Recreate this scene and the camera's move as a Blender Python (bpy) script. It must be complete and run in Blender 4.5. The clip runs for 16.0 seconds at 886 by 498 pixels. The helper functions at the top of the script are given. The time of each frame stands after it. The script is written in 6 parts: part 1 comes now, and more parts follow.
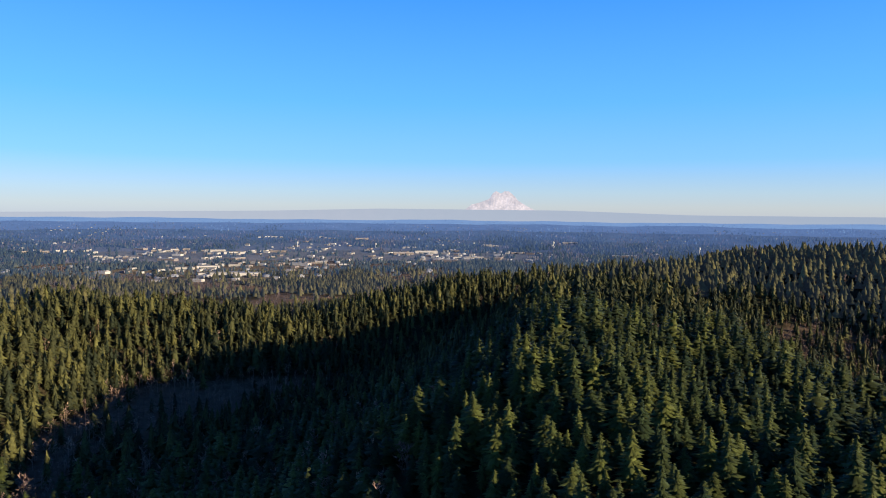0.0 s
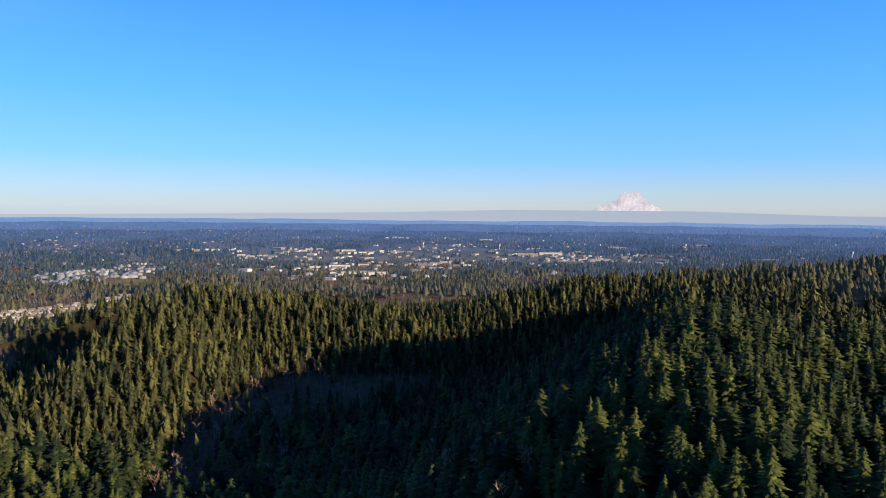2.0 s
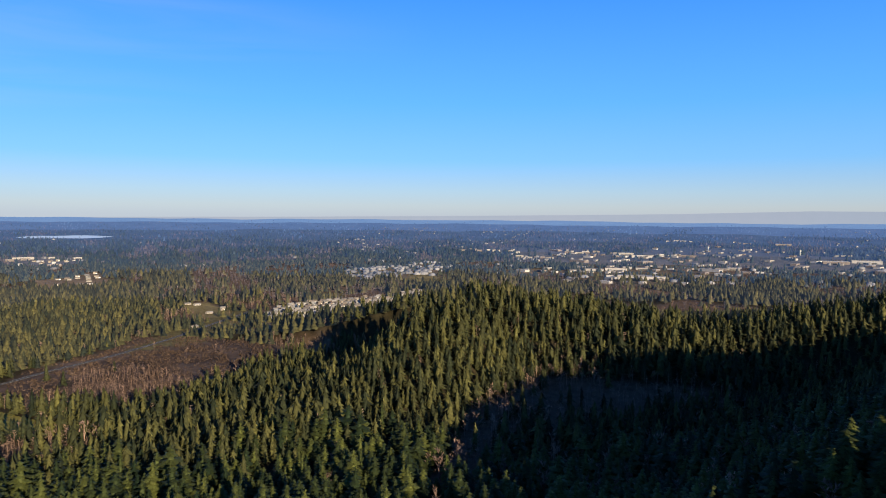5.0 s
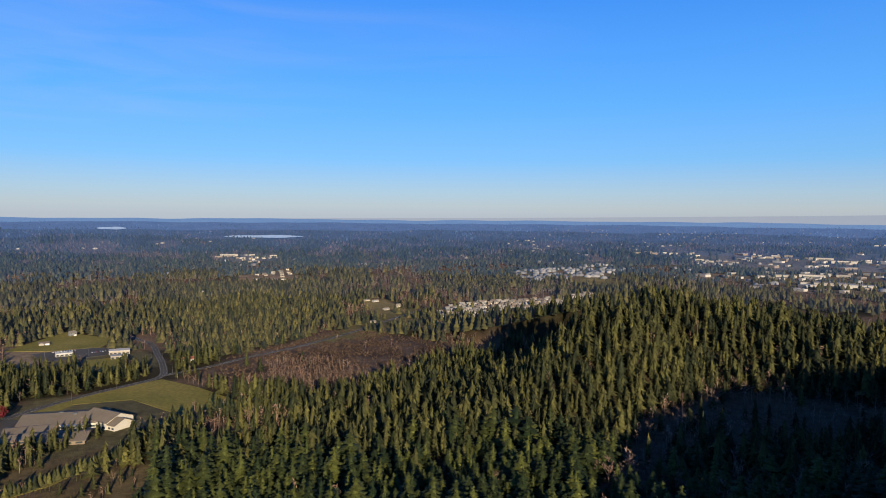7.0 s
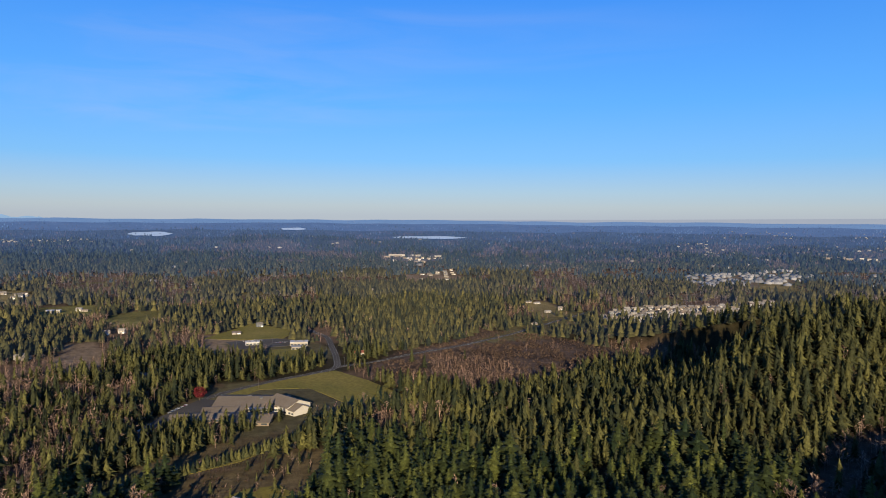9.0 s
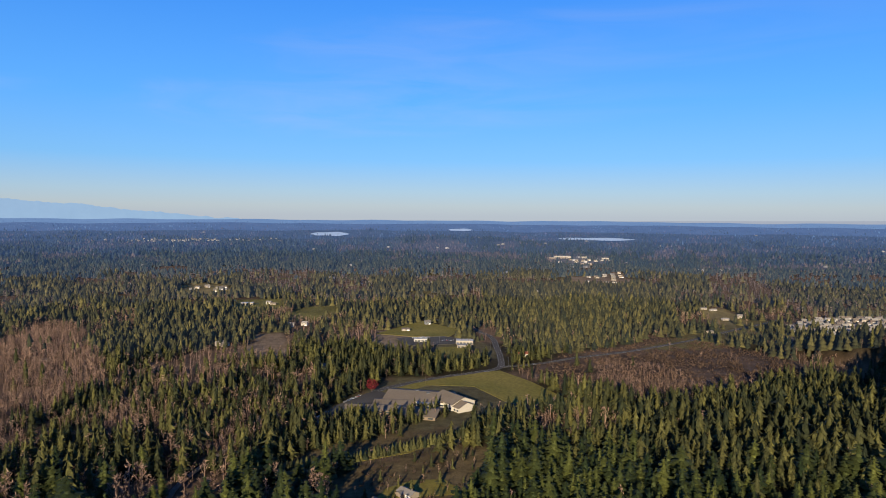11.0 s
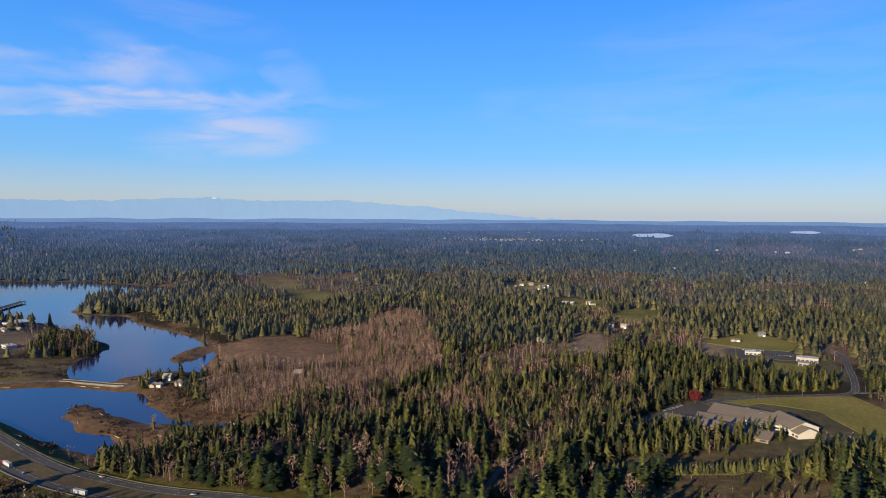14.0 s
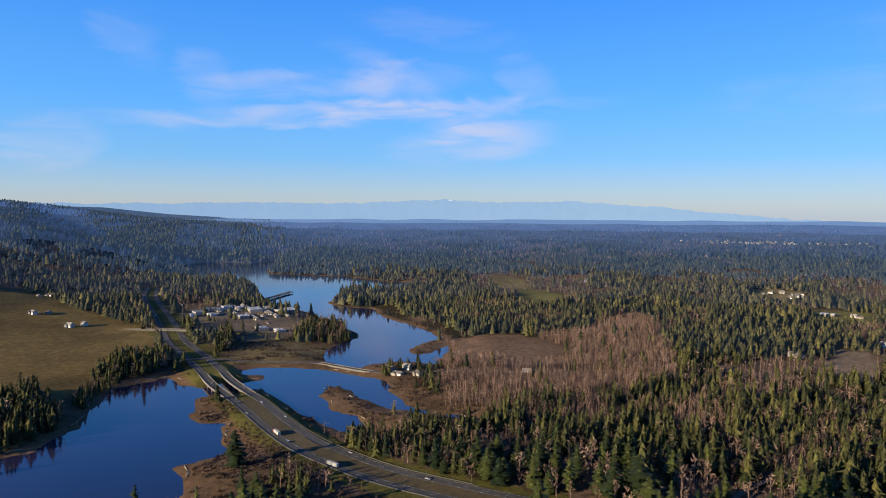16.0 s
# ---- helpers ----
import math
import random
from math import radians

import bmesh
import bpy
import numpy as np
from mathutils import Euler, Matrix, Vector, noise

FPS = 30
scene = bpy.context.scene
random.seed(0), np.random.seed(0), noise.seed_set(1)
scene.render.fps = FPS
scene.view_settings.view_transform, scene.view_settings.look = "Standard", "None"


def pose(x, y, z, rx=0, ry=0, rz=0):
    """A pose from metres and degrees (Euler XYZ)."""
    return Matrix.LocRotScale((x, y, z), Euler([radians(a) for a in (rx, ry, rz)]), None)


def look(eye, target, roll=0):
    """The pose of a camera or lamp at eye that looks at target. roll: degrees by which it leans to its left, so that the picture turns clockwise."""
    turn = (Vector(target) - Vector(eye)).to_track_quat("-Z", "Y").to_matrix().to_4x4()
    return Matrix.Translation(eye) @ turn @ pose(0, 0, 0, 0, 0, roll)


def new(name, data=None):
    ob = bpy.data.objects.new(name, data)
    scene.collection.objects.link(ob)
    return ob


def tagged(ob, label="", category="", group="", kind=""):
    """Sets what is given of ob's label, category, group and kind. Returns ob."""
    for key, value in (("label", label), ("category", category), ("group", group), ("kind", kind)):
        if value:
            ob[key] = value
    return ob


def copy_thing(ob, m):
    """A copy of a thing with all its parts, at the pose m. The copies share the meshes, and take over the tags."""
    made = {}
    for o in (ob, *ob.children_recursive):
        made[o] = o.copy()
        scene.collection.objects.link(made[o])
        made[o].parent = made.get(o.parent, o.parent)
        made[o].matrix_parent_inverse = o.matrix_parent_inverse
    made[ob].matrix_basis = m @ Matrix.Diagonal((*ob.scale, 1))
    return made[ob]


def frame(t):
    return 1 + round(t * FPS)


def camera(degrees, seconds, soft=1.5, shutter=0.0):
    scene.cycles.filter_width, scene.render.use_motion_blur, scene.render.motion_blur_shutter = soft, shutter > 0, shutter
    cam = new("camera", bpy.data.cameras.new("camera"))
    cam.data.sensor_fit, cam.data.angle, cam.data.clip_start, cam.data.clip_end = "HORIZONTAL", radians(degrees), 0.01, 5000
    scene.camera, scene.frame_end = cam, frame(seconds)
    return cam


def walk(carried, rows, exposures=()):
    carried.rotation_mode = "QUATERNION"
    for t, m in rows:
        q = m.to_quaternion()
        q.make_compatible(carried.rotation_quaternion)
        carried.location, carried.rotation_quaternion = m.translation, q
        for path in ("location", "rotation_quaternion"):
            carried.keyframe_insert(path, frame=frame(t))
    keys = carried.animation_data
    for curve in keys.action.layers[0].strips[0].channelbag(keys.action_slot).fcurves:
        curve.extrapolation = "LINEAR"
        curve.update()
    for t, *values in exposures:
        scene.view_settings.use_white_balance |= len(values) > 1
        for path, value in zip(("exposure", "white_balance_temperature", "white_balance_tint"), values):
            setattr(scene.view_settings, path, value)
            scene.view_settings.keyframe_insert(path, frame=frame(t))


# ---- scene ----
# Camera: a drone that hovers 216 m over the bay and turns left, from the hills to the inlet.
# The plan below is drawn in units of 1.35 m and laid out at full size at the end of the file.
PLAN = 1.35
HOVER = 160.0
cam = camera(65.86, 16.0, soft=1.0)
ROWS = [
    (0.0, 0.00, -2.74, 0.55), (0.5, 2.22, -2.73, 0.54), (1.0, 4.64, -2.73, 0.53), (1.5, 7.11, -2.73, 0.52),
    (2.0, 10.36, -2.73, 0.51), (2.5, 14.27, -2.74, 0.50), (3.0, 18.24, -2.74, 0.49), (3.5, 22.08, -2.74, 0.49),
    (4.0, 25.92, -2.74, 0.49), (6.5, 43.81, -2.75, 0.50), (7.0, 47.42, -2.75, 0.49), (7.5, 50.94, -2.75, 0.49),
    (8.0, 54.26, -2.74, 0.48), (8.5, 57.59, -2.73, 0.47), (9.0, 60.95, -2.72, 0.47), (11.5, 78.78, -2.74, 0.42),
    (12.0, 83.16, -2.76, 0.41), (12.5, 87.52, -2.77, 0.39), (13.0, 91.98, -2.79, 0.38), (13.5, 96.54, -2.81, 0.36),
    (14.0, 101.16, -2.82, 0.34), (14.5, 105.79, -2.83, 0.33), (15.0, 110.53, -2.83, 0.31), (15.5, 115.32, -2.83, 0.29),
    (16.0, 120.23, -2.83, 0.26),
]
walk(cam, [(t, pose(0, 0, HOVER * PLAN, 90 + pitch, -roll, yaw)) for t, yaw, pitch, roll in ROWS],
     exposures=[(0.0, 0.70), (4.0, 0.62), (7.0, 0.36), (9.0, 0.33), (12.5, 0.41), (16.0, 0.48)])

# ---- sky and sun ----
SUN_YAW, SUN_UP = -116.5, 14.3      # degrees left of the first view, degrees over the horizon
SUN_WAY = Vector((-math.sin(radians(SUN_YAW)) * math.cos(radians(SUN_UP)), math.cos(radians(SUN_YAW)) * math.cos(radians(SUN_UP)), math.sin(radians(SUN_UP))))


def link(tree, a, b):
    tree.links.new(a, b)


def make_world():
    w = bpy.data.worlds.new("winter_sky")
    scene.world = w
    w.use_nodes = True
    t = w.node_tree
    t.nodes.clear()
    N = t.nodes.new
    out, bg, sky = N("ShaderNodeOutputWorld"), N("ShaderNodeBackground"), N("ShaderNodeTexSky")
    sky.sky_type, sky.sun_disc = "NISHITA", False
    sky.sun_elevation, sky.sun_rotation = radians(SUN_UP), radians(-SUN_YAW)
    sky.altitude, sky.air_density, sky.dust_density, sky.ozone_density = 160, 1.0, 0.25, 3.0
    # the clear winter blue: the sky model's light, deepened, over a gradient from pale horizon to deep blue
    tint = N("ShaderNodeVectorMath")
    tint.operation = "MULTIPLY"
    tint.inputs[1].default_value = (0.55, 0.95, 1.75)
    link(t, sky.outputs[0], tint.inputs[0])
    co, sep = N("ShaderNodeTexCoord"), N("ShaderNodeSeparateXYZ")
    link(t, co.outputs["Generated"], sep.inputs[0])
    rise = N("ShaderNodeValToRGB")
    steps = [(0.0, (4.3, 4.2, 4.5)), (0.014, (4.6, 4.6, 4.5)), (0.035, (3.9, 4.8, 5.4)), (0.08, (1.9, 4.4, 7.3)), (0.16, (1.0, 3.8, 8.4)), (0.31, (0.38, 2.5, 8.0)), (0.45, (0.10, 0.9, 3.4)), (0.7, (0.04, 0.3, 1.3)), (1.0, (0.03, 0.2, 0.9))]
    while len(rise.color_ramp.elements) < len(steps):
        rise.color_ramp.elements.new(0.5)
    for e, (p, c) in zip(rise.color_ramp.elements, steps):
        e.position, e.color = p, (*c, 1)
    link(t, sep.outputs[2], rise.inputs[0])
    hue = N("ShaderNodeMix")
    hue.data_type = "RGBA"
    hue.inputs["Factor"].default_value = 0.75
    link(t, tint.outputs[0], hue.inputs["A"]), link(t, rise.outputs[0], hue.inputs["B"])
    # thin cirrus to the north: frayed streaks, drawn out sideways and a little aslant
    mid = radians(124)
    along = N("ShaderNodeVectorMath")
    along.operation = "DOT_PRODUCT"
    along.inputs[1].default_value = (math.cos(mid), math.sin(mid), 0)
    link(t, co.outputs["Generated"], along.inputs[0])
    flat = N("ShaderNodeCombineXYZ")
    link(t, along.outputs["Value"], flat.inputs[0]), link(t, sep.outputs[2], flat.inputs[1])
    grain = N("ShaderNodeMapping")
    grain.inputs["Rotation"].default_value = (0, 0, radians(-7))
    grain.inputs["Scale"].default_value = (3.2, 12.0, 1)
    link(t, flat.outputs[0], grain.inputs[0])
    n1 = N("ShaderNodeTexNoise")
    n1.inputs["Scale"].default_value, n1.inputs["Detail"].default_value, n1.inputs["Roughness"].default_value, n1.inputs["Distortion"].default_value = 2.2, 6, 0.55, 0.9
    link(t, grain.outputs[0], n1.inputs[0])
    ramp = N("ShaderNodeMapRange")
    ramp.inputs["From Min"].default_value, ramp.inputs["From Max"].default_value = 0.30, 0.66
    link(t, n1.outputs["Fac"], ramp.inputs[0])
    warp = N("ShaderNodeVectorMath")              # frays the streaks' edges
    warp.operation = "MULTIPLY_ADD"
    warp.inputs[1].default_value, warp.inputs[2].default_value = (0.09, 0.045, 0), (-0.045, -0.0225, 0)
    link(t, n1.outputs["Color"], warp.inputs[0])
    bent = N("ShaderNodeVectorMath")
    link(t, flat.outputs[0], bent.inputs[0]), link(t, warp.outputs[0], bent.inputs[1])
    # streaks: place along and up, slant, half length, half thickness, strength
    STREAKS = [(-0.055, 0.145, 3.1, 0.264, 0.0132, 0.5), (0.002, 0.147, 3.4, 0.095, 0.0116, 0.42), (-0.091, 0.185, 3.7, 0.156, 0.0165, 0.4), (-0.256, 0.18, -25.2, 0.031, 0.0281, 0.22), (0.003, 0.175, -27.8, 0.089, 0.0281, 0.3), (0.106, 0.106, 6.2, 0.097, 0.0231, 0.42), (0.184, 0.189, -39.4, 0.042, 0.0248, 0.22), (0.056, 0.257, -8.0, 0.086, 0.0198, 0.16), (-0.437, 0.09, 6.3, 0.047, 0.0281, 0.45), (-0.346, 0.225, -40.5, 0.034, 0.0248, 0.15), (0.663, 0.157, 1.3, 0.202, 0.0314, 0.16), (0.766, 0.233, 4.0, 0.177, 0.038, 0.12), (0.126, 0.112, 0.8, 0.061, 0.0215, 0.3)]
    total = None
    for u, v, slant, half, thick, amp in STREAKS:
        fit = N("ShaderNodeMapping")
        fit.vector_type = "TEXTURE"
        fit.inputs["Location"].default_value, fit.inputs["Rotation"].default_value = (u, v, 0), (0, 0, radians(slant))
        fit.inputs["Scale"].default_value = (half, thick, 1)
        link(t, bent.outputs[0], fit.inputs[0])
        off = N("ShaderNodeVectorMath")
        off.operation = "DOT_PRODUCT"
        link(t, fit.outputs[0], off.inputs[0]), link(t, fit.outputs[0], off.inputs[1])
        fall = N("ShaderNodeMapRange")
        fall.interpolation_type = "SMOOTHERSTEP"
        fall.inputs["From Min"].default_value, fall.inputs["From Max"].default_value = 2.6, 0.0
        fall.inputs["To Max"].default_value = amp * 0.85
        link(t, off.outputs["Value"], fall.inputs[0])
        if total is None:
            total = fall.outputs[0]
        else:
            more = N("ShaderNodeMath")
            link(t, total, more.inputs[0]), link(t, fall.outputs[0], more.inputs[1])
            total = more.outputs[0]
    north = N("ShaderNodeVectorMath")             # on the northern side of the sky only
    north.operation = "DOT_PRODUCT"
    north.inputs[1].default_value = (-math.sin(mid), math.cos(mid), 0.0)
    link(t, co.outputs["Generated"], north.inputs[0])
    ahead = N("ShaderNodeMapRange")
    ahead.inputs["From Min"].default_value, ahead.inputs["From Max"].default_value = 0.0, 0.2
    link(t, north.outputs["Value"], ahead.inputs[0])
    veil = N("ShaderNodeMath")
    veil.operation = "MULTIPLY"
    link(t, ramp.outputs[0], veil.inputs[0]), link(t, total, veil.inputs[1])
    veil2 = N("ShaderNodeMath")
    veil2.operation = "MULTIPLY"
    link(t, veil.outputs[0], veil2.inputs[0]), link(t, ahead.outputs[0], veil2.inputs[1])
    mix = N("ShaderNodeMix")
    mix.data_type = "RGBA"
    link(t, veil2.outputs[0], mix.inputs["Factor"]), link(t, hue.outputs["Result"], mix.inputs["A"])
    mix.inputs["B"].default_value = (5.6, 5.4, 6.6, 1)
    link(t, mix.outputs["Result"], bg.inputs["Color"])
    bg.inputs["Strength"].default_value = 0.09
    link(t, bg.outputs[0], out.inputs[0])


make_world()
sun = new("sun", bpy.data.lights.new("sun", "SUN"))
sun.data.energy, sun.data.angle, sun.data.color = 6.0, radians(0.55), (1.0, 0.82, 0.56)
sun.matrix_world = look(SUN_WAY * 3000, (0, 0, 0))

# ---- materials ----
HAZE = 0.72      # strength of the haze painted on far things as emission


def shader(name):
    m = bpy.data.materials.new(name)
    m.use_nodes = True
    t = m.node_tree
    return m, t, t.nodes["Principled BSDF"]


def noise_node(t, scale, detail=3.0, rough=0.6, coords="Object"):
    co, n = t.nodes.new("ShaderNodeTexCoord"), t.nodes.new("ShaderNodeTexNoise")
    n.inputs["Scale"].default_value, n.inputs["Detail"].default_value, n.inputs["Roughness"].default_value = scale, detail, rough
    link(t, co.outputs[coords], n.inputs["Vector"])
    return n.outputs["Fac"]


def gain(t, fac, lo, hi, a=0.3, b=0.7):
    r = t.nodes.new("ShaderNodeMapRange")
    r.inputs["From Min"].default_value, r.inputs["From Max"].default_value = a, b
    r.inputs["To Min"].default_value, r.inputs["To Max"].default_value = lo, hi
    link(t, fac, r.inputs[0])
    return r.outputs[0]


def times(t, color, fac):
    m = t.nodes.new("ShaderNodeVectorMath")
    m.operation = "SCALE"
    link(t, color, m.inputs[0]), link(t, fac, m.inputs["Scale"])
    return m.outputs[0]


def blend(t, fac, a, b):
    m = t.nodes.new("ShaderNodeMix")
    m.data_type = "RGBA"
    link(t, fac, m.inputs["Factor"])
    for key, v in (("A", a), ("B", b)):
        if isinstance(v, tuple):
            m.inputs[key].default_value = (*v, 1)
        else:
            link(t, v, m.inputs[key])
    return m.outputs["Result"]


def plain(name, a, b, big=0.02, small=0.6, rough=0.8, bump=0.0, metal=0.0, swing=0.3, glow=None):
    """Two tones mixed by large blotches, broken up by a finer grain."""
    m, t, p = shader(name)
    c = blend(t, gain(t, noise_node(t, big, 4), 0, 1), a, b)
    c = times(t, c, gain(t, noise_node(t, small, 3), 1 - swing, 1 + swing))
    link(t, c, p.inputs["Base Color"])
    p.inputs["Roughness"].default_value, p.inputs["Metallic"].default_value = rough, metal
    p.inputs["Specular IOR Level"].default_value = 0.25
    if bump:
        n = t.nodes.new("ShaderNodeBump")
        n.inputs["Strength"].default_value, n.inputs["Distance"].default_value = 0.6, bump
        link(t, noise_node(t, small * 2, 4), n.inputs["Height"])
        link(t, n.outputs[0], p.inputs["Normal"])
    # glow paints haze or sheen on far surfaces as emission
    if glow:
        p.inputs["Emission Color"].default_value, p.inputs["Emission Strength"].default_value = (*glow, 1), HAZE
    return m


def foliage(name, dark, light, glow=None, rough=0.75):
    """Leaves or twigs: each tree carries its own tint between two tones, each clump its own shade of it."""
    m, t, p = shader(name)
    at, geo = t.nodes.new("ShaderNodeAttribute"), t.nodes.new("ShaderNodeNewGeometry")
    at.attribute_name = "tint"
    c = blend(t, at.outputs["Fac"], dark, light)
    c = times(t, c, gain(t, geo.outputs["Random Per Island"], 0.75, 1.25, 0, 1))
    c = times(t, c, gain(t, noise_node(t, 0.9, 3), 0.6, 1.4))
    link(t, c, p.inputs["Base Color"])
    p.inputs["Roughness"].default_value, p.inputs["Specular IOR Level"].default_value = rough, 0.15
    # glow: haze over distant things, painted as emission
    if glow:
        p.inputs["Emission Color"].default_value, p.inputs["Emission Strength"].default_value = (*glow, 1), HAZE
    return m


def foliage_one(name, dark, light, rough=0.75):
    """The same for trees that stand singly: tint by the object's own random number."""
    m, t, p = shader(name)
    ob, geo = t.nodes.new("ShaderNodeObjectInfo"), t.nodes.new("ShaderNodeNewGeometry")
    c = blend(t, ob.outputs["Random"], dark, light)
    c = times(t, c, gain(t, geo.outputs["Random Per Island"], 0.65, 1.35, 0, 1))
    c = times(t, c, gain(t, noise_node(t, 1.4, 3), 0.6, 1.4))
    link(t, c, p.inputs["Base Color"])
    p.inputs["Roughness"].default_value, p.inputs["Specular IOR Level"].default_value = rough, 0.15
    return m


def varied(name, tones, rough=0.7, swing=0.15, grain=0.8):
    """One tone of a row for each object, by its random number."""
    m, t, p = shader(name)
    ob, r = t.nodes.new("ShaderNodeObjectInfo"), t.nodes.new("ShaderNodeValToRGB")
    r.color_ramp.interpolation = "CONSTANT"
    while len(r.color_ramp.elements) < len(tones):
        r.color_ramp.elements.new(0.5)
    for k, c in enumerate(tones):
        r.color_ramp.elements[k].position, r.color_ramp.elements[k].color = k / len(tones), (*c, 1)
    link(t, ob.outputs["Random"], r.inputs[0])
    c = times(t, r.outputs[0], gain(t, noise_node(t, grain, 3), 1 - swing, 1 + swing))
    link(t, c, p.inputs["Base Color"])
    p.inputs["Roughness"].default_value = rough
    return m


def ground_material(name="ground_cover", glow=None):
    m, t, p = shader(name)
    # glow lays painted haze on the far ground as emission
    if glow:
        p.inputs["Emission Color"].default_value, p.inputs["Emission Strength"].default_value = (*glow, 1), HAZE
    at = t.nodes.new("ShaderNodeVertexColor")
    at.layer_name = "cover"
    c = times(t, at.outputs["Color"], gain(t, noise_node(t, 0.012, 5, 0.65), 0.65, 1.35))
    c = times(t, c, gain(t, noise_node(t, 0.15, 5, 0.7), 0.6, 1.4))
    link(t, c, p.inputs["Base Color"])
    p.inputs["Roughness"].default_value, p.inputs["Specular IOR Level"].default_value = 0.95, 0.1
    n = t.nodes.new("ShaderNodeBump")
    n.inputs["Strength"].default_value, n.inputs["Distance"].default_value = 0.8, 1.2
    link(t, noise_node(t, 0.25, 5, 0.7), n.inputs["Height"])
    link(t, n.outputs[0], p.inputs["Normal"])
    return m


def water_material():
    m, t, p = shader("bay_water")
    c = blend(t, gain(t, noise_node(t, 0.006, 3), 0, 1), (0.010, 0.015, 0.055), (0.026, 0.022, 0.058))
    link(t, c, p.inputs["Base Color"])
    p.inputs["Roughness"].default_value, p.inputs["IOR"].default_value, p.inputs["Specular IOR Level"].default_value = 0.08, 1.33, 0.5
    n = t.nodes.new("ShaderNodeBump")
    n.inputs["Strength"].default_value, n.inputs["Distance"].default_value = 0.12, 0.15
    link(t, noise_node(t, 0.35, 4, 0.6), n.inputs["Height"])
    link(t, n.outputs[0], p.inputs["Normal"])
    return m


FIR = foliage("fir_needles", (0.015, 0.021, 0.011), (0.092, 0.088, 0.027))
FIR_HILL = foliage("fir_needles_hills", (0.012, 0.023, 0.011), (0.084, 0.094, 0.023))
# lowland firs carry a faint painted haze as emission, stronger farther out
FIR_PLAIN_HAZED = foliage("fir_needles_lowland", (0.017, 0.022, 0.012), (0.106, 0.094, 0.030), glow=(0.004, 0.006, 0.011))
FIR_MID_HAZED = foliage("fir_needles_plain", (0.018, 0.022, 0.014), (0.100, 0.088, 0.033), glow=(0.009, 0.014, 0.026))
FIR_ONE = foliage_one("fir_needles_near", (0.013, 0.027, 0.013), (0.086, 0.098, 0.024))
ALDER = foliage("bare_twigs", (0.11, 0.073, 0.056), (0.29, 0.195, 0.148))
BRUSH = foliage("marsh_brush", (0.045, 0.030, 0.024), (0.125, 0.085, 0.060))
# far woods: haze painted in through cooler tones and emission
FIR_FAR_HAZED = foliage("distant_fir", (0.014, 0.022, 0.017), (0.058, 0.060, 0.032), glow=(0.018, 0.034, 0.070))
ALDER_FAR_HAZED = foliage("distant_bare_woods", (0.075, 0.056, 0.048), (0.18, 0.128, 0.10), glow=(0.014, 0.026, 0.050))
BARK = plain("bark", (0.06, 0.045, 0.035), (0.12, 0.095, 0.075), big=0.3, small=2.0, rough=0.95)
GROUND, WATER = ground_material(), water_material()
ASPHALT = plain("asphalt", (0.055, 0.052, 0.048), (0.085, 0.08, 0.073), big=0.03, small=1.5, rough=0.9)
CONCRETE = plain("concrete", (0.13, 0.12, 0.105), (0.20, 0.185, 0.165), big=0.1, small=1.0)
PAINT_WHITE = plain("white_paint", (0.34, 0.34, 0.32), (0.46, 0.46, 0.44), big=0.3, small=2, swing=0.08, rough=0.6)
GRASS = plain("winter_grass", (0.135, 0.125, 0.020), (0.225, 0.18, 0.038), big=0.02, small=0.3, rough=0.95, bump=0.2, swing=0.25)
VERGE = plain("dry_verge", (0.075, 0.058, 0.026), (0.115, 0.085, 0.04), big=0.03, small=0.4, rough=0.95, bump=0.2, swing=0.3)
GRAVEL = plain("gravel", (0.12, 0.10, 0.075), (0.18, 0.15, 0.115), big=0.05, small=0.8, rough=0.95)
# pink light and haze on the far snow, painted into tone and emission
SNOW = plain("hazy_snow", (0.16, 0.14, 0.14), (0.42, 0.36, 0.335), big=0.02, small=0.09, glow=(0.27, 0.285, 0.345))
# the far plain by distance: where each belt ends, and its haze, painted as emission
HAZE_BELTS = [(2550, (0.022, 0.040, 0.082)), (2850, (0.028, 0.053, 0.122)), (3150, (0.036, 0.071, 0.172)), (3400, (0.062, 0.120, 0.285)), (3640, (0.13, 0.235, 0.46))]
HAZE_FIR = [foliage("distant_fir_belt", (0.011, 0.020, 0.020), (0.032, 0.042, 0.030), glow=g) for _, g in HAZE_BELTS]
HAZE_ALDER = [foliage("distant_bare_belt", (0.040, 0.036, 0.034), (0.085, 0.068, 0.060), glow=g) for _, g in HAZE_BELTS]
HAZE_GROUND = [ground_material("distant_ground_belt", g) for _, g in HAZE_BELTS]

# ---- the lie of the land ----
def polar(yaw, r, z):
    return (-math.sin(radians(yaw)) * r, math.cos(radians(yaw)) * r, z)


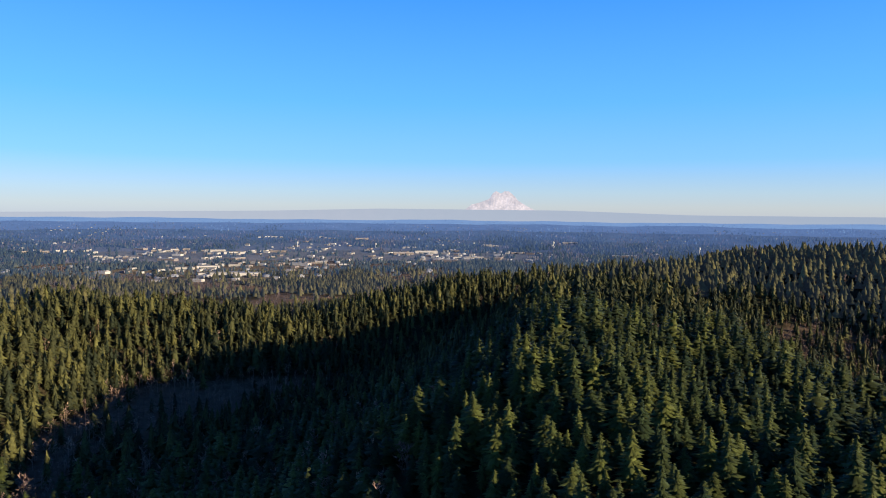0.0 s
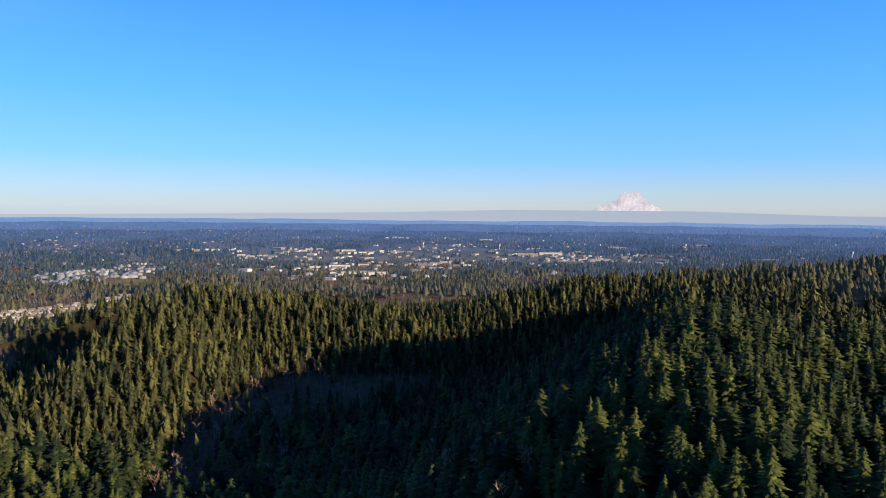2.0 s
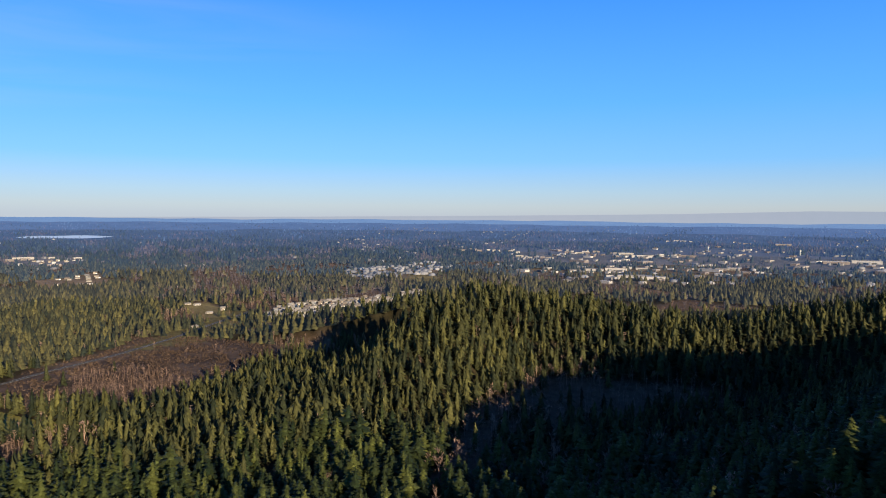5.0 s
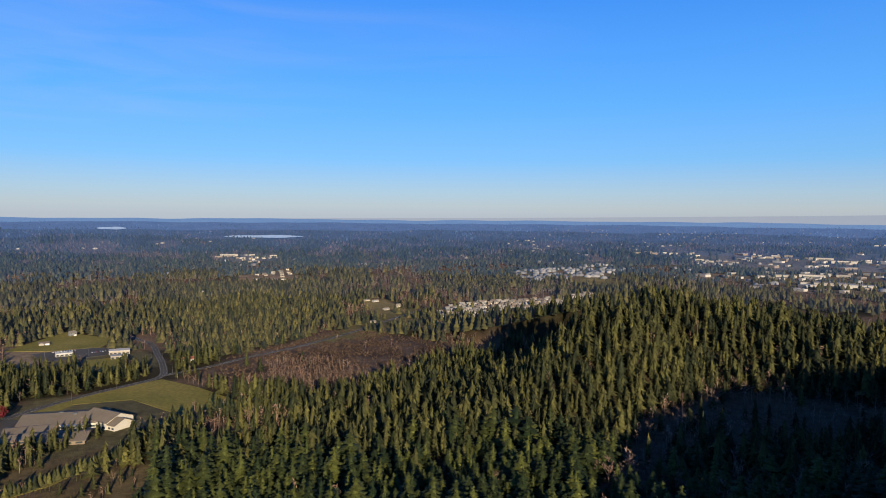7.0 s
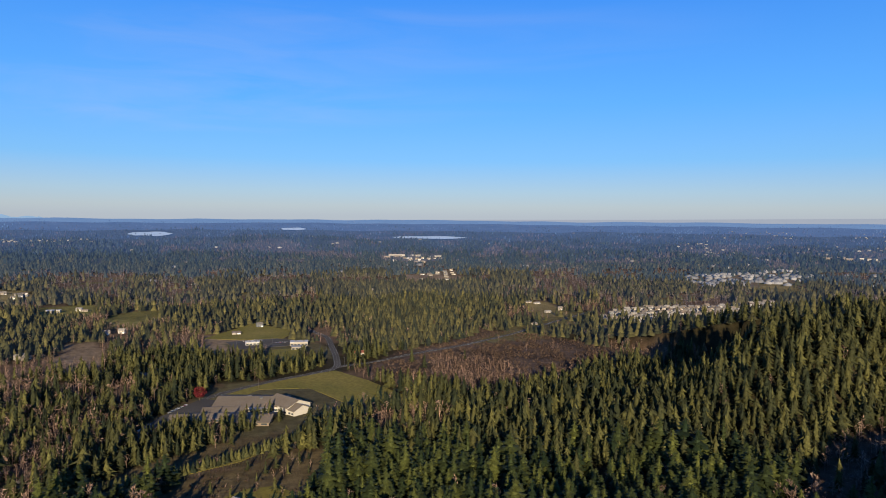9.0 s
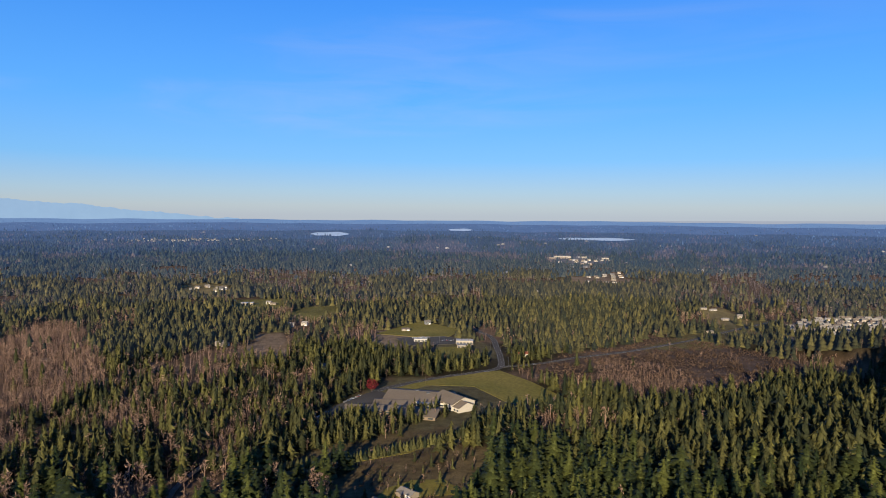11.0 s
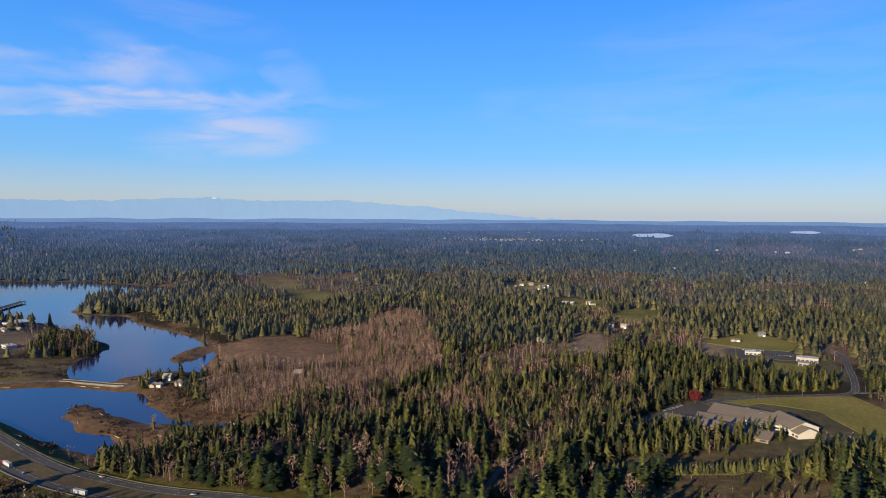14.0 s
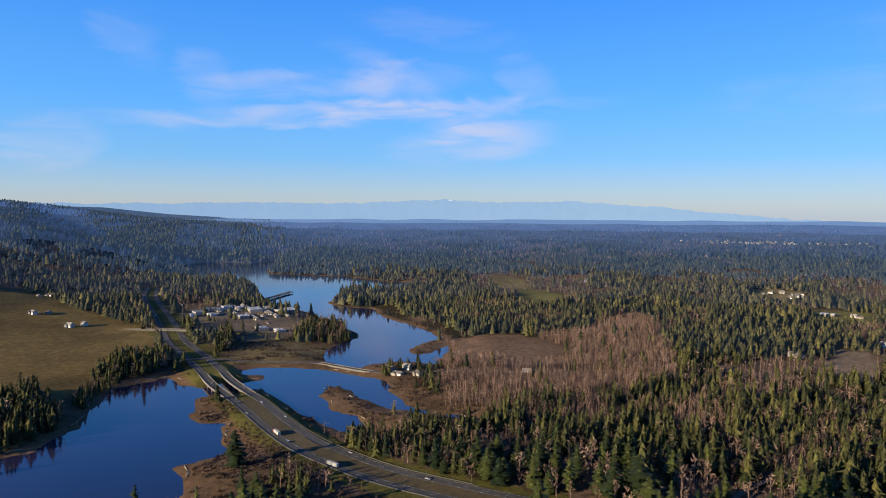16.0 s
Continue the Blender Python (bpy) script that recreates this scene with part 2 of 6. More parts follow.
# ridge lines: points (x, y, height), half width to the left and to the right of the line's run
RIDGES = [
    ([(-359, 647, 66), (-170, 692, 40), (53, 758, 73), (139, 788, 77), (251, 822, 80)], 230, 81),
    ([(251, 822, 66), (423, 906, 106), (620, 830, 102), (820, 700, 110)], 230, 240),
    ([(85, 30, 70), (76, 190, 68), (58, 293, 84), (88, 467, 91), (112, 600, 68), (140, 740, 50)], 138, 190),
    ([polar(-13, 640, 74), polar(-19, 520, 72), polar(-24, 420, 67), polar(-33, 330, 64), polar(-52, 270, 66), polar(-75, 260, 66)], 130, 112),
    ([(-359, 647, 5), (-345, 520, 68), (-330, 380, 7)], 70, 70),
    # unseen hill behind the eye, shaped to throw shade into the hollow
    ([(60, -40, 15), (240, -120, 101), (520, -60, 145)], 160, 220),
    ([polar(164, 1350, 60), polar(154, 2300, 95), polar(155, 3300, 100)], 380, 380),
    ([polar(160, 3250, 112), polar(151, 3300, 98), polar(144, 3250, 42), polar(136, 3000, 24)], 260, 260),
    ([polar(83, 2900, 4), polar(76, 2850, 14), polar(70, 2800, 16), polar(65, 2760, 3)], 110, 110),
]
PLAIN = 6.0
WATERS = {
    "west_pond": [(-236, -475), (-251, -468), (-279, -477), (-294, -489), (-312, -501), (-327, -519), (-357, -553), (-391, -572), (-417, -570), (-440, -563), (-427, -534), (-424, -509), (-432, -492), (-415, -474), (-400, -480), (-364, -443), (-356, -420), (-363, -403), (-342, -385), (-319, -354), (-302, -351), (-285, -360), (-272, -340), (-245, -310), (-205, -340), (-185, -404), (-215, -440)],
    "channel": [(-408, -468), (-425, -502), (-456, -506), (-446, -462)],
    "mid_pond": [(-447, -500), (-450, -478), (-437, -454), (-436, -431), (-420, -396), (-406, -357), (-393, -318), (-400, -298), (-410, -305), (-430, -330), (-433, -356), (-467, -396), (-489, -411), (-503, -402), (-480, -368), (-459, -317), (-464, -290), (-474, -261), (-468, -255), (-472, -295), (-500, -345), (-540, -376), (-540, -400), (-543, -447), (-534, -493), (-515, -523), (-497, -528), (-486, -512), (-493, -491), (-484, -482), (-463, -486)],
    "inlet": [(-575, -481), (-611, -517), (-654, -534), (-688, -537), (-705, -539), (-723, -551), (-770, -618), (-812, -680), (-847, -748), (-881, -835), (-901, -895), (-1105, -1129), (-1194, -1257), (-1240, -1370), (-1124, -1335), (-1375, -1688), (-1452, -1781), (-1541, -1848), (-1598, -1765), (-1596, -1659), (-1689, -1681), (-1745, -1705), (-1725, -1660), (-1520, -1490), (-1361, -1347), (-1367, -1274), (-1381, -1189), (-1422, -1127), (-1382, -1042), (-1352, -951),
              (-1347, -859), (-1255, -822), (-1173, -884), (-1164, -920), (-1069, -865), (-967, -804), (-968, -814), (-941, -769), (-937, -707), (-940, -675), (-875, -620), (-853, -580), (-823, -520), (-783, -469), (-777, -447), (-737, -449), (-704, -446), (-671, -438), (-653, -418), (-678, -409), (-722, -415), (-694, -395), (-650, -387), (-630, -370), (-622, -389), (-612, -416), (-590, -430), (-573, -432), (-563, -454)],
}


HIGHWAY = [(-332, -90), (-327, -150), (-326, -192), (-326, -214), (-328, -239), (-333, -264), (-339, -289), (-351, -318), (-374, -364), (-405, -422), (-437, -488), (-479, -561), (-540, -680), (-605, -780), (-681, -900), (-770, -1040), (-880, -1180)]
BAY_ROAD = [(-470, -600), (-501, -577), (-527, -530), (-546, -500), (-556, -475), (-555, -450), (-553, -405), (-566, -372), (-585, -330), (-600, -290), (-640, -220)]
SCHOOL_ROAD = [(-1000, 250), (-920, 285), (-867, 288), (-819, 289), (-760, 274), (-705, 259), (-654, 240), (-640, 215), (-627, 174), (-612, 138), (-592, 104), (-560, 82), (-507, 55)]
CROSS_ROAD = [(-654, 240), (-662, 290), (-680, 340), (-700, 420), (-740, 520), (-800, 640), (-860, 760)]
RAIL = [(-330, -62), (-363, -51), (-406, -44), (-435, -33), (-481, -12), (-540, 5)]
ROADS = [(HIGHWAY, 26), (BAY_ROAD, 9), (SCHOOL_ROAD, 10), (CROSS_ROAD, 9), (RAIL, 6)]



def off_line(x, y, line):
    best = np.full(x.shape, 1e9)
    for (ax, ay), (bx, by) in zip(line, line[1:]):
        ex, ey = bx - ax, by - ay
        s = np.clip(((x - ax) * ex + (y - ay) * ey) / (ex * ex + ey * ey), 0, 1)
        best = np.minimum(best, np.hypot(x - ax - s * ex, y - ay - s * ey))
    return best


def off_polygon(px, py, pts):
    """Signed distance of points from a closed outline, minus inside."""
    pts = np.array(pts, float)
    best, inside = np.full(px.shape, 1e9), np.zeros(px.shape, bool)
    for (ax, ay), (bx, by) in zip(pts, np.roll(pts, -1, 0)):
        ex, ey = bx - ax, by - ay
        s = np.clip(((px - ax) * ex + (py - ay) * ey) / (ex * ex + ey * ey), 0, 1)
        best = np.minimum(best, np.hypot(px - ax - s * ex, py - ay - s * ey))
        with np.errstate(divide="ignore", invalid="ignore"):
            cross = ((ay > py) != (by > py)) & (px < (bx - ax) * (py - ay) / (by - ay + 1e-12) + ax)
        inside ^= cross
    return np.where(inside, -best, best)


def wobble(x, y, size):
    """A cheap, smooth, seeded unevenness between about -1 and 1."""
    a = np.sin(x / size * 1.3 + 1.7 * np.sin(y / size * 0.9 + 0.5)) * np.cos(y / size * 1.1 + 1.3 * np.sin(x / size * 0.7 + 2.1))
    b = np.sin(x / size * 2.9 + y / size * 1.7 + 0.4) * np.cos(y / size * 2.3 - x / size * 1.9 + 1.1)
    return 0.65 * a + 0.35 * b


def off_water(x, y):
    d = np.full(x.shape, 1e9)
    for pts in WATERS.values():
        d = np.minimum(d, off_polygon(x, y, pts))
    return d + 5 * wobble(x, y, 17)


FAR_START, FAR_END, FAR_UP = 2250.0, 3630.0, -0.34


def far_lift(r):
    """The plain beyond FAR_START is drawn together: it climbs in view up to the horizon."""
    a0 = math.degrees(math.atan2(PLAIN - HOVER, FAR_START))
    s = np.clip((r - FAR_START) / (FAR_END - FAR_START), 0, 1)
    up = a0 + (FAR_UP - a0) * (1 - (1 - s) ** 1.25)
    return np.where(r > FAR_START, HOVER + r * np.tan(np.radians(up)), PLAIN)


def draw_in(r):
    """Where a place r away on the true plain lies on the drawn-together one."""
    q = np.linspace(FAR_START, FAR_END, 400)
    up = np.arctan((far_lift(q) - HOVER) / q)
    return np.where(r > FAR_START, np.interp(np.arctan((PLAIN - HOVER) / r), up, q), r)


def shrink(r):
    """How much smaller things on the drawn-together plain must be."""
    z = far_lift(r)
    return np.clip(r / ((HOVER - PLAIN) * r / np.maximum(HOVER - z, 1)), 0.12, 1)


def bank_rise(d):
    """Height that the shore lets the land have at that distance from the water."""
    return np.clip(d * 0.10, -3, 6) + np.maximum(d - 60, 0) * 0.3


def ground_z(x, y):
    x, y = np.asarray(x, float), np.asarray(y, float)
    r = np.hypot(x, y)
    total = np.zeros(x.shape)
    for line, wl, wr in RIDGES:
        up = np.zeros(x.shape)
        for (ax, ay, ah), (bx, by, bh) in zip(line, line[1:]):
            ex, ey = bx - ax, by - ay
            s = np.clip(((x - ax) * ex + (y - ay) * ey) / (ex * ex + ey * ey), 0, 1)
            qx, qy = x - ax - s * ex, y - ay - s * ey
            side = ex * qy - ey * qx
            d = np.hypot(qx, qy) / np.where(side > 0, wl, wr)
            up = np.maximum(up, (ah + s * (bh - ah)) * np.exp(-d ** 2 * 1.4))
        total = total + up ** 4
    z = np.maximum(far_lift(r) * 1.0, 0) + total ** 0.25 * np.clip(1.2 - far_lift(r) / 400, 0.6, 1) + wobble(x, y, 60) * 1.2 * np.clip(total ** 0.25 / 20, 0.2, 2.2)
    z = z + 5 * wobble(x, y, 190) * np.clip((r - 1100) / 600, 0, 1)
    near = np.where((x < -150) & (y < 0), bank_rise(off_water(x, y)), 400.0)
    z = np.minimum(z, near + np.where(near > 0, 0.35, -0.2))
    # the causeways that carry the roads between the waters
    for line, half, top in ((HIGHWAY, 17, 4.2), (BAY_ROAD, 5, 2.4)):
        d = off_line(x, y, line)
        bank = top - np.maximum(d - half, 0) * 0.35
        gap = np.minimum(np.hypot(x + 431, y + 484) - 34, np.hypot(x + 555, y + 438) - 24)
        z = np.where((d < half + 12) & (gap > 0) & (r < 1500), np.maximum(z, bank), z)
    return z


def height(x, y):
    return float(ground_z(np.array([x]), np.array([y]))[0])


# land cover: outlines on the plan
LAWNS = {
    "school_lawn": [(-550, 92), (-590, 114), (-627, 164), (-640, 235), (-588, 248), (-543, 252), (-498, 258), (-510, 223), (-530, 200), (-585, 190), (-600, 150), (-575, 120)],
    "station_lawn": [(-706, 178), (-773, 205), (-770, 235), (-706, 222)],
    "paddock": [(-880, 150), (-975, 236), (-880, 268), (-840, 240), (-850, 190)],
    "house_garden": [(-362, 62), (-375, 70), (-383, 89), (-379, 106), (-356, 111)],
    "grass_verge": [(-425, 30), (-438, 97), (-485, 170), (-500, 205), (-480, 175), (-428, 95), (-415, 32)],
}
GLADES = [[(-305, 45), (-310, 85), (-342, 105), (-372, 124), (-425, 150), (-425, 120), (-408, 57), (-390, 45)],
          [(-396, 1), (-422, 52), (-432, 119), (-483, 178), (-560, 214), (-507, 157), (-490, 109), (-462, 56), (-432, 22)]]
MEADOWS = [
    [(-1381, -146), (-1577, -157), (-1588, -109), (-1560, -57), (-1386, -44), (-1359, -94)],
    [(-1140, -36), (-1299, -33), (-1306, 4), (-1285, 43), (-1142, 44), (-1124, 4)],
    [(-770, -10), (-914, 1), (-917, 13), (-907, 30), (-770, 35), (-765, 11)],
    [(-1354, -666), (-1580, -768), (-1591, -730), (-1564, -673), (-1358, -579), (-1333, -612)],
    [(-1107, -497), (-1314, -581), (-1320, -537), (-1299, -480), (-1106, -405), (-1091, -445)],
    [(-770, 132), (-902, 157), (-904, 187), (-893, 215), (-770, 193), (-760, 160)],
    [(-845, 640), (-992, 710), (-996, 743), (-982, 765), (-845, 700)],
    [(-1007, 48), (-1148, 61), (-1169, 96), (-1171, 131), (-1042, 121), (-1000, 83)],
    [(-1500, 920), (-1664, 833), (-1600, 760), (-1447, 713), (-1389, 746), (-1390, 811)],
    [(-943, 1283), (-1105, 1522), (-1095, 1565), (-1051, 1564), (-902, 1357), (-904, 1292)],
]
MARSH = [(-632, 256), (-700, 330), (-725, 412), (-770, 495), (-752, 530), (-648, 560), (-560, 540), (-522, 440), (-505, 380), (-500, 317), (-557, 262)]
FIELD = [(-583, -1158), (-639, -1130), (-600, -1018), (-584, -808), (-552, -730), (-485, -655), (-441, -655), (-372, -600), (-328, -562), (-240, -640), (-300, -900), (-400, -1150)]
REEDS = [(-733, -413), (-786, -401), (-813, -357), (-756, -275), (-680, -250), (-642, -290), (-657, -349)]
ALDERS = [(-730, -425), (-785, -335), (-867, -292), (-1055, -281), (-1031, -237), (-890, -194), (-738, -151), (-664, -128), (-631, -152), (-567, -171), (-530, -206), (-470, -235), (-453, -263)]
# leafless woods and close fir woods of the plain
BARE_WOODS = [
    [(-1613, -861), (-1731, -562), (-1295, -437), (-1089, -411), (-1219, -557), (-1242, -663)],
    [(-721, -140), (-775, -90), (-843, -42), (-847, -14), (-912, 47), (-710, 38), (-735, -11), (-693, -80), (-664, -128)],
    [(-456, -123), (-498, -107), (-474, -77), (-414, -51), (-378, -72), (-376, -103)],
    [(-524, -63), (-570, -47), (-539, -39), (-499, -51)],
    [(-551, 0), (-610, 20), (-606, 33), (-500, 28), (-506, 8)],
    [(-2069, -49), (-1885, 162), (-1650, 141), (-1333, 86), (-1596, -33)],
    [(-1709, 177), (-1671, 265), (-1365, 232), (-1304, 149)],
    [(-1151, 54), (-1099, 97), (-897, 82), (-917, 40)],
    [(-2749, 522), (-2408, 863), (-2238, 885), (-2292, 739), (-2588, 531)],
    [(-1602, 1180), (-1487, 1252), (-1064, 934), (-958, 782), (-1113, 827)],
    [(-1393, -2562), (-1714, -2729), (-1574, -2333), (-1349, -2151), (-1270, -2305)],
    [(-1819, -2330), (-2093, -2310), (-1927, -2003), (-1689, -1922), (-1642, -2074)],
    [(-1091, -2039), (-1195, -2078), (-977, -1628), (-856, -1556)],
    [(-786, -699), (-813, -656), (-688, -526), (-646, -521), (-649, -559)],
]
FIR_WOODS = [
    [(-926, -196), (-1072, -172), (-1206, -129), (-1199, -50), (-1054, 11), (-874, -14), (-849, -55), (-775, -90), (-730, -125), (-784, -161)],
    [(-994, 320), (-1547, 554), (-1419, 672), (-1325, 889), (-866, 593), (-794, 496), (-748, 418), (-762, 361), (-786, 311), (-877, 322)],
    [(-1009, -59), (-1051, 11), (-886, 21), (-847, -13), (-849, -50)],
    [(-1104, 86), (-1176, 241), (-1120, 361), (-893, 288), (-963, 197), (-943, 80)],
    [(-2700, -217), (-2638, 302), (-1957, 224), (-2120, -172)],
    [(-1148, -668), (-1143, -548), (-1101, -393), (-1266, -354), (-1078, -287), (-900, -303), (-814, -347), (-756, -440)],
    [(-1753, -1740), (-1980, -1704), (-1970, -1200), (-1394, -947), (-1337, -1151), (-1321, -1301)],
    [(-959, -786), (-1185, -894), (-1215, -740), (-1101, -562), (-874, -532), (-905, -660)],
]
SCHOOL = [(-640, 130), (-600, 195), (-520, 215), (-470, 150), (-480, 95), (-500, 40), (-545, 55)]
ESTATE = [(-820, 739), (-848, 802), (-846, 915), (-804, 1025), (-815, 1172), (-756, 1093), (-684, 895), (-643, 745), (-654, 661), (-729, 697), (-748, 674)]
ESTATE_FAR = [(-911, 1003), (-968, 1150), (-1257, 1424), (-1255, 1601), (-1273, 1890), (-898, 1424), (-899, 1300), (-1054, 1329), (-1029, 1221)]
PLANTATION = [(-438, 220), (-455, 306), (-493, 454), (-542, 636), (-350, 640), (-194, 267), (-236, 218), (-287, 161), (-345, 105), (-375, 130), (-415, 175)]
TOWN = [(-673, -858), (-748, -899), (-809, -868), (-853, -758), (-745, -642), (-633, -600), (-589, -614), (-611, -698), (-581, -715)]
TOWN_GREEN = [(-576, -687), (-542, -614), (-578, -621), (-629, -578), (-632, -519), (-576, -487), (-534, -523), (-503, -541), (-516, -596)]
STATION = [(-830, 165), (-845, 240), (-770, 270), (-705, 262), (-705, 240), (-765, 235), (-780, 170)]
HAMLETS = [[(-1621, 804), (-1744, 1010), (-1455, 866), (-1420, 731)], [(-2204, 1048), (-2200, 1207), (-2057, 1155), (-2073, 1013)]]
STRIP = [(-700, 430), (-900, 690), (-860, 740), (-760, 680), (-690, 520)]
CITY_SPOTS = [(-924, 2426, 260), (-705, 2424, 200), (-1305, 2753, 150), (-764, 1780, 150), (-500, 1600, 120), (-560, 1960, 170), (-614, 3020, 260), (-228, 2673, 260), (-10, 2552, 180), (197, 2623, 160), (-2150, 1100, 110)]
CITY_SPOTS = [(x * k, y * k, rad * k) for x, y, rad in CITY_SPOTS for k in [float(draw_in(np.hypot(x, y)) / np.hypot(x, y))]]


def hw_near(x, y):
    """The point of the highway nearest to each place."""
    best, bx_, by_ = np.full(x.shape, 1e9), np.zeros(x.shape), np.zeros(x.shape)
    for (ax, ay), (bx, by) in zip(HIGHWAY, HIGHWAY[1:]):
        ex, ey = bx - ax, by - ay
        s = np.clip(((x - ax) * ex + (y - ay) * ey) / (ex * ex + ey * ey), 0, 1)
        qx, qy = ax + s * ex, ay + s * ey
        d = np.hypot(x - qx, y - qy)
        bx_, by_, best = np.where(d < best, qx, bx_), np.where(d < best, qy, by_), np.minimum(d, best)
    return bx_, by_


def zones(x, y):
    """Shares of the land cover at each point: clear of trees, share of leafless trees, share of low brush."""
    r = np.hypot(x, y)
    clear = off_water(x, y) < np.where((x > -640) & (y > -640), 14, 5)
    for pts in (*LAWNS.values(), *GLADES, *MEADOWS, FIELD, REEDS, SCHOOL, STATION, TOWN_GREEN):
        clear |= off_polygon(x, y, pts) < 2
    for line, w in ROADS:
        clear |= off_line(x, y, line) < w / 2 + (5 if w > 6 else -1)
    estate = np.minimum(np.minimum(off_polygon(x, y, ESTATE), off_polygon(x, y, ESTATE_FAR)), np.minimum(off_polygon(x, y, TOWN), off_polygon(x, y, STRIP)))
    for pts in HAMLETS:
        estate = np.minimum(estate, off_polygon(x, y, pts))
    estate = np.minimum(estate, off_polygon(x, y, [(-748, 674), (-654, 661), (-643, 745), (-684, 895), (-600, 760), (-585, 640), (-690, 590)]))
    for cx, cy, rad in CITY_SPOTS:
        estate = np.minimum(estate, np.hypot((x - cx) * 0.7, y - cy) - rad * 0.8)
    n = wobble(x + 40, y, 70) + 0.45 * wobble(x, y + 90, 19) + 0.5 * wobble(x - 300, y + 50, 260)
    leafless = np.clip(0.5 + 2.6 * (n - 0.16), 0.05, 0.92)
    ragged = 14 * wobble(x, y, 31) + 8 * wobble(x, y, 9)
    for pts in FIR_WOODS:
        leafless = np.where(off_polygon(x, y, pts) + ragged < 0, 0.04, leafless)
    for pts in BARE_WOODS:
        leafless = np.where(off_polygon(x, y, pts) + ragged < 0, 0.9, leafless)
    leafless = np.where(off_polygon(x, y, ALDERS) + ragged < 6, 0.97, leafless)
    hills = ground_z(x, y) - PLAIN > 8
    leafless = np.where(hills & (r < 1300), np.clip(leafless * 0.15 - 0.02, 0, 0.2), leafless)
    bowl = off_polygon(x, y, [(-30, 200), (-215, 300), (-190, 480), (-110, 560), (-10, 480), (0, 330)]) + 12 * wobble(x, y, 30)
    leafless = np.where(bowl < 0, 0.2, leafless)
    dell = off_polygon(x, y, [polar(-22, 520, 0)[:2], polar(-26, 470, 0)[:2], polar(-36, 420, 0)[:2], polar(-38, 700, 0)[:2], polar(-30, 830, 0)[:2], polar(-22, 760, 0)[:2]]) + 10 * wobble(x, y, 24)
    leafless = np.where(dell < 0, 0.6, leafless)
    leafless = np.where(off_polygon(x, y, PLANTATION) + 8 * wobble(x, y, 21) < 0, 0.04, leafless)
    west = off_polygon(x, y, [(-290, -40), (-330, -160), (-420, -270), (-560, -200), (-660, 0), (-600, 60), (-540, 40), (-430, 10), (-360, 10)])
    leafless = np.where(west < 0, np.clip(0.36 + 1.3 * wobble(x + 9, y, 26), 0.04, 0.9), leafless)
    brush = np.where((off_polygon(x, y, MARSH) < 0) & (off_polygon(x, y, PLANTATION) > 0), 1.0, 0.0)
    verge = (off_line(x, y, HIGHWAY) < 62) & (y < -130) & (y > -470) & (np.hypot(x, y) < np.hypot(*hw_near(x, y)))
    brush = np.where(verge, 0.96, brush)
    shore = (np.abs(off_water(x, y) - 16) < 14) & (y < -100) & (y > -700)
    brush = np.where(shore, np.maximum(brush, 0.75), brush)
    return clear, np.clip(leafless, 0, 1), brush, estate


def grid_object(name, xs, ys, zs, close=False):
    """A sheet from rows of points (2D arrays)."""
    h, w = xs.shape
    me = bpy.data.meshes.new(name)
    idx = np.arange(h * w).reshape(h, w)
    quads = np.stack([idx[:-1, :-1], idx[:-1, 1:], idx[1:, 1:], idx[1:, :-1]], -1).reshape(-1, 4)
    raw_mesh(me, np.stack([xs, ys, zs], -1).reshape(-1, 3), quads)
    return new(name, me)


def raw_mesh(me, verts, faces):
    n, k = faces.shape
    me.vertices.add(len(verts))
    me.vertices.foreach_set("co", np.ascontiguousarray(verts, np.float32).ravel())
    me.loops.add(n * k)
    me.loops.foreach_set("vertex_index", np.ascontiguousarray(faces, np.int32).ravel())
    me.polygons.add(n)
    me.polygons.foreach_set("loop_start", np.arange(0, n * k, k, dtype=np.int32))
    me.polygons.foreach_set("loop_total", np.full(n, k, dtype=np.int32))
    me.update(calc_edges=True)
    me.validate()


def make_ground():
    yaw = np.concatenate([np.arange(-40, 160, 0.48), np.arange(160, 320.1, 2.5)])
    yaw = np.concatenate([yaw, [320.0]])
    rad = np.concatenate([[0.5], np.geomspace(30, 3640, 250)])
    A, R = np.meshgrid(np.radians(yaw), rad)
    X, Y = -np.sin(A) * R, np.cos(A) * R
    Z = ground_z(X, Y)
    cut = int(np.searchsorted(rad, 2250))
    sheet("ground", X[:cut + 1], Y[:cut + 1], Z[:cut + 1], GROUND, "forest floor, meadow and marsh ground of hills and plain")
    for (end, _), mat in zip(HAZE_BELTS, HAZE_GROUND):
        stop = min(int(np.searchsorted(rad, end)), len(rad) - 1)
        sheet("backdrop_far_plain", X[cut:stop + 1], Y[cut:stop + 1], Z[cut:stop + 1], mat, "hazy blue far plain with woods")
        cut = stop


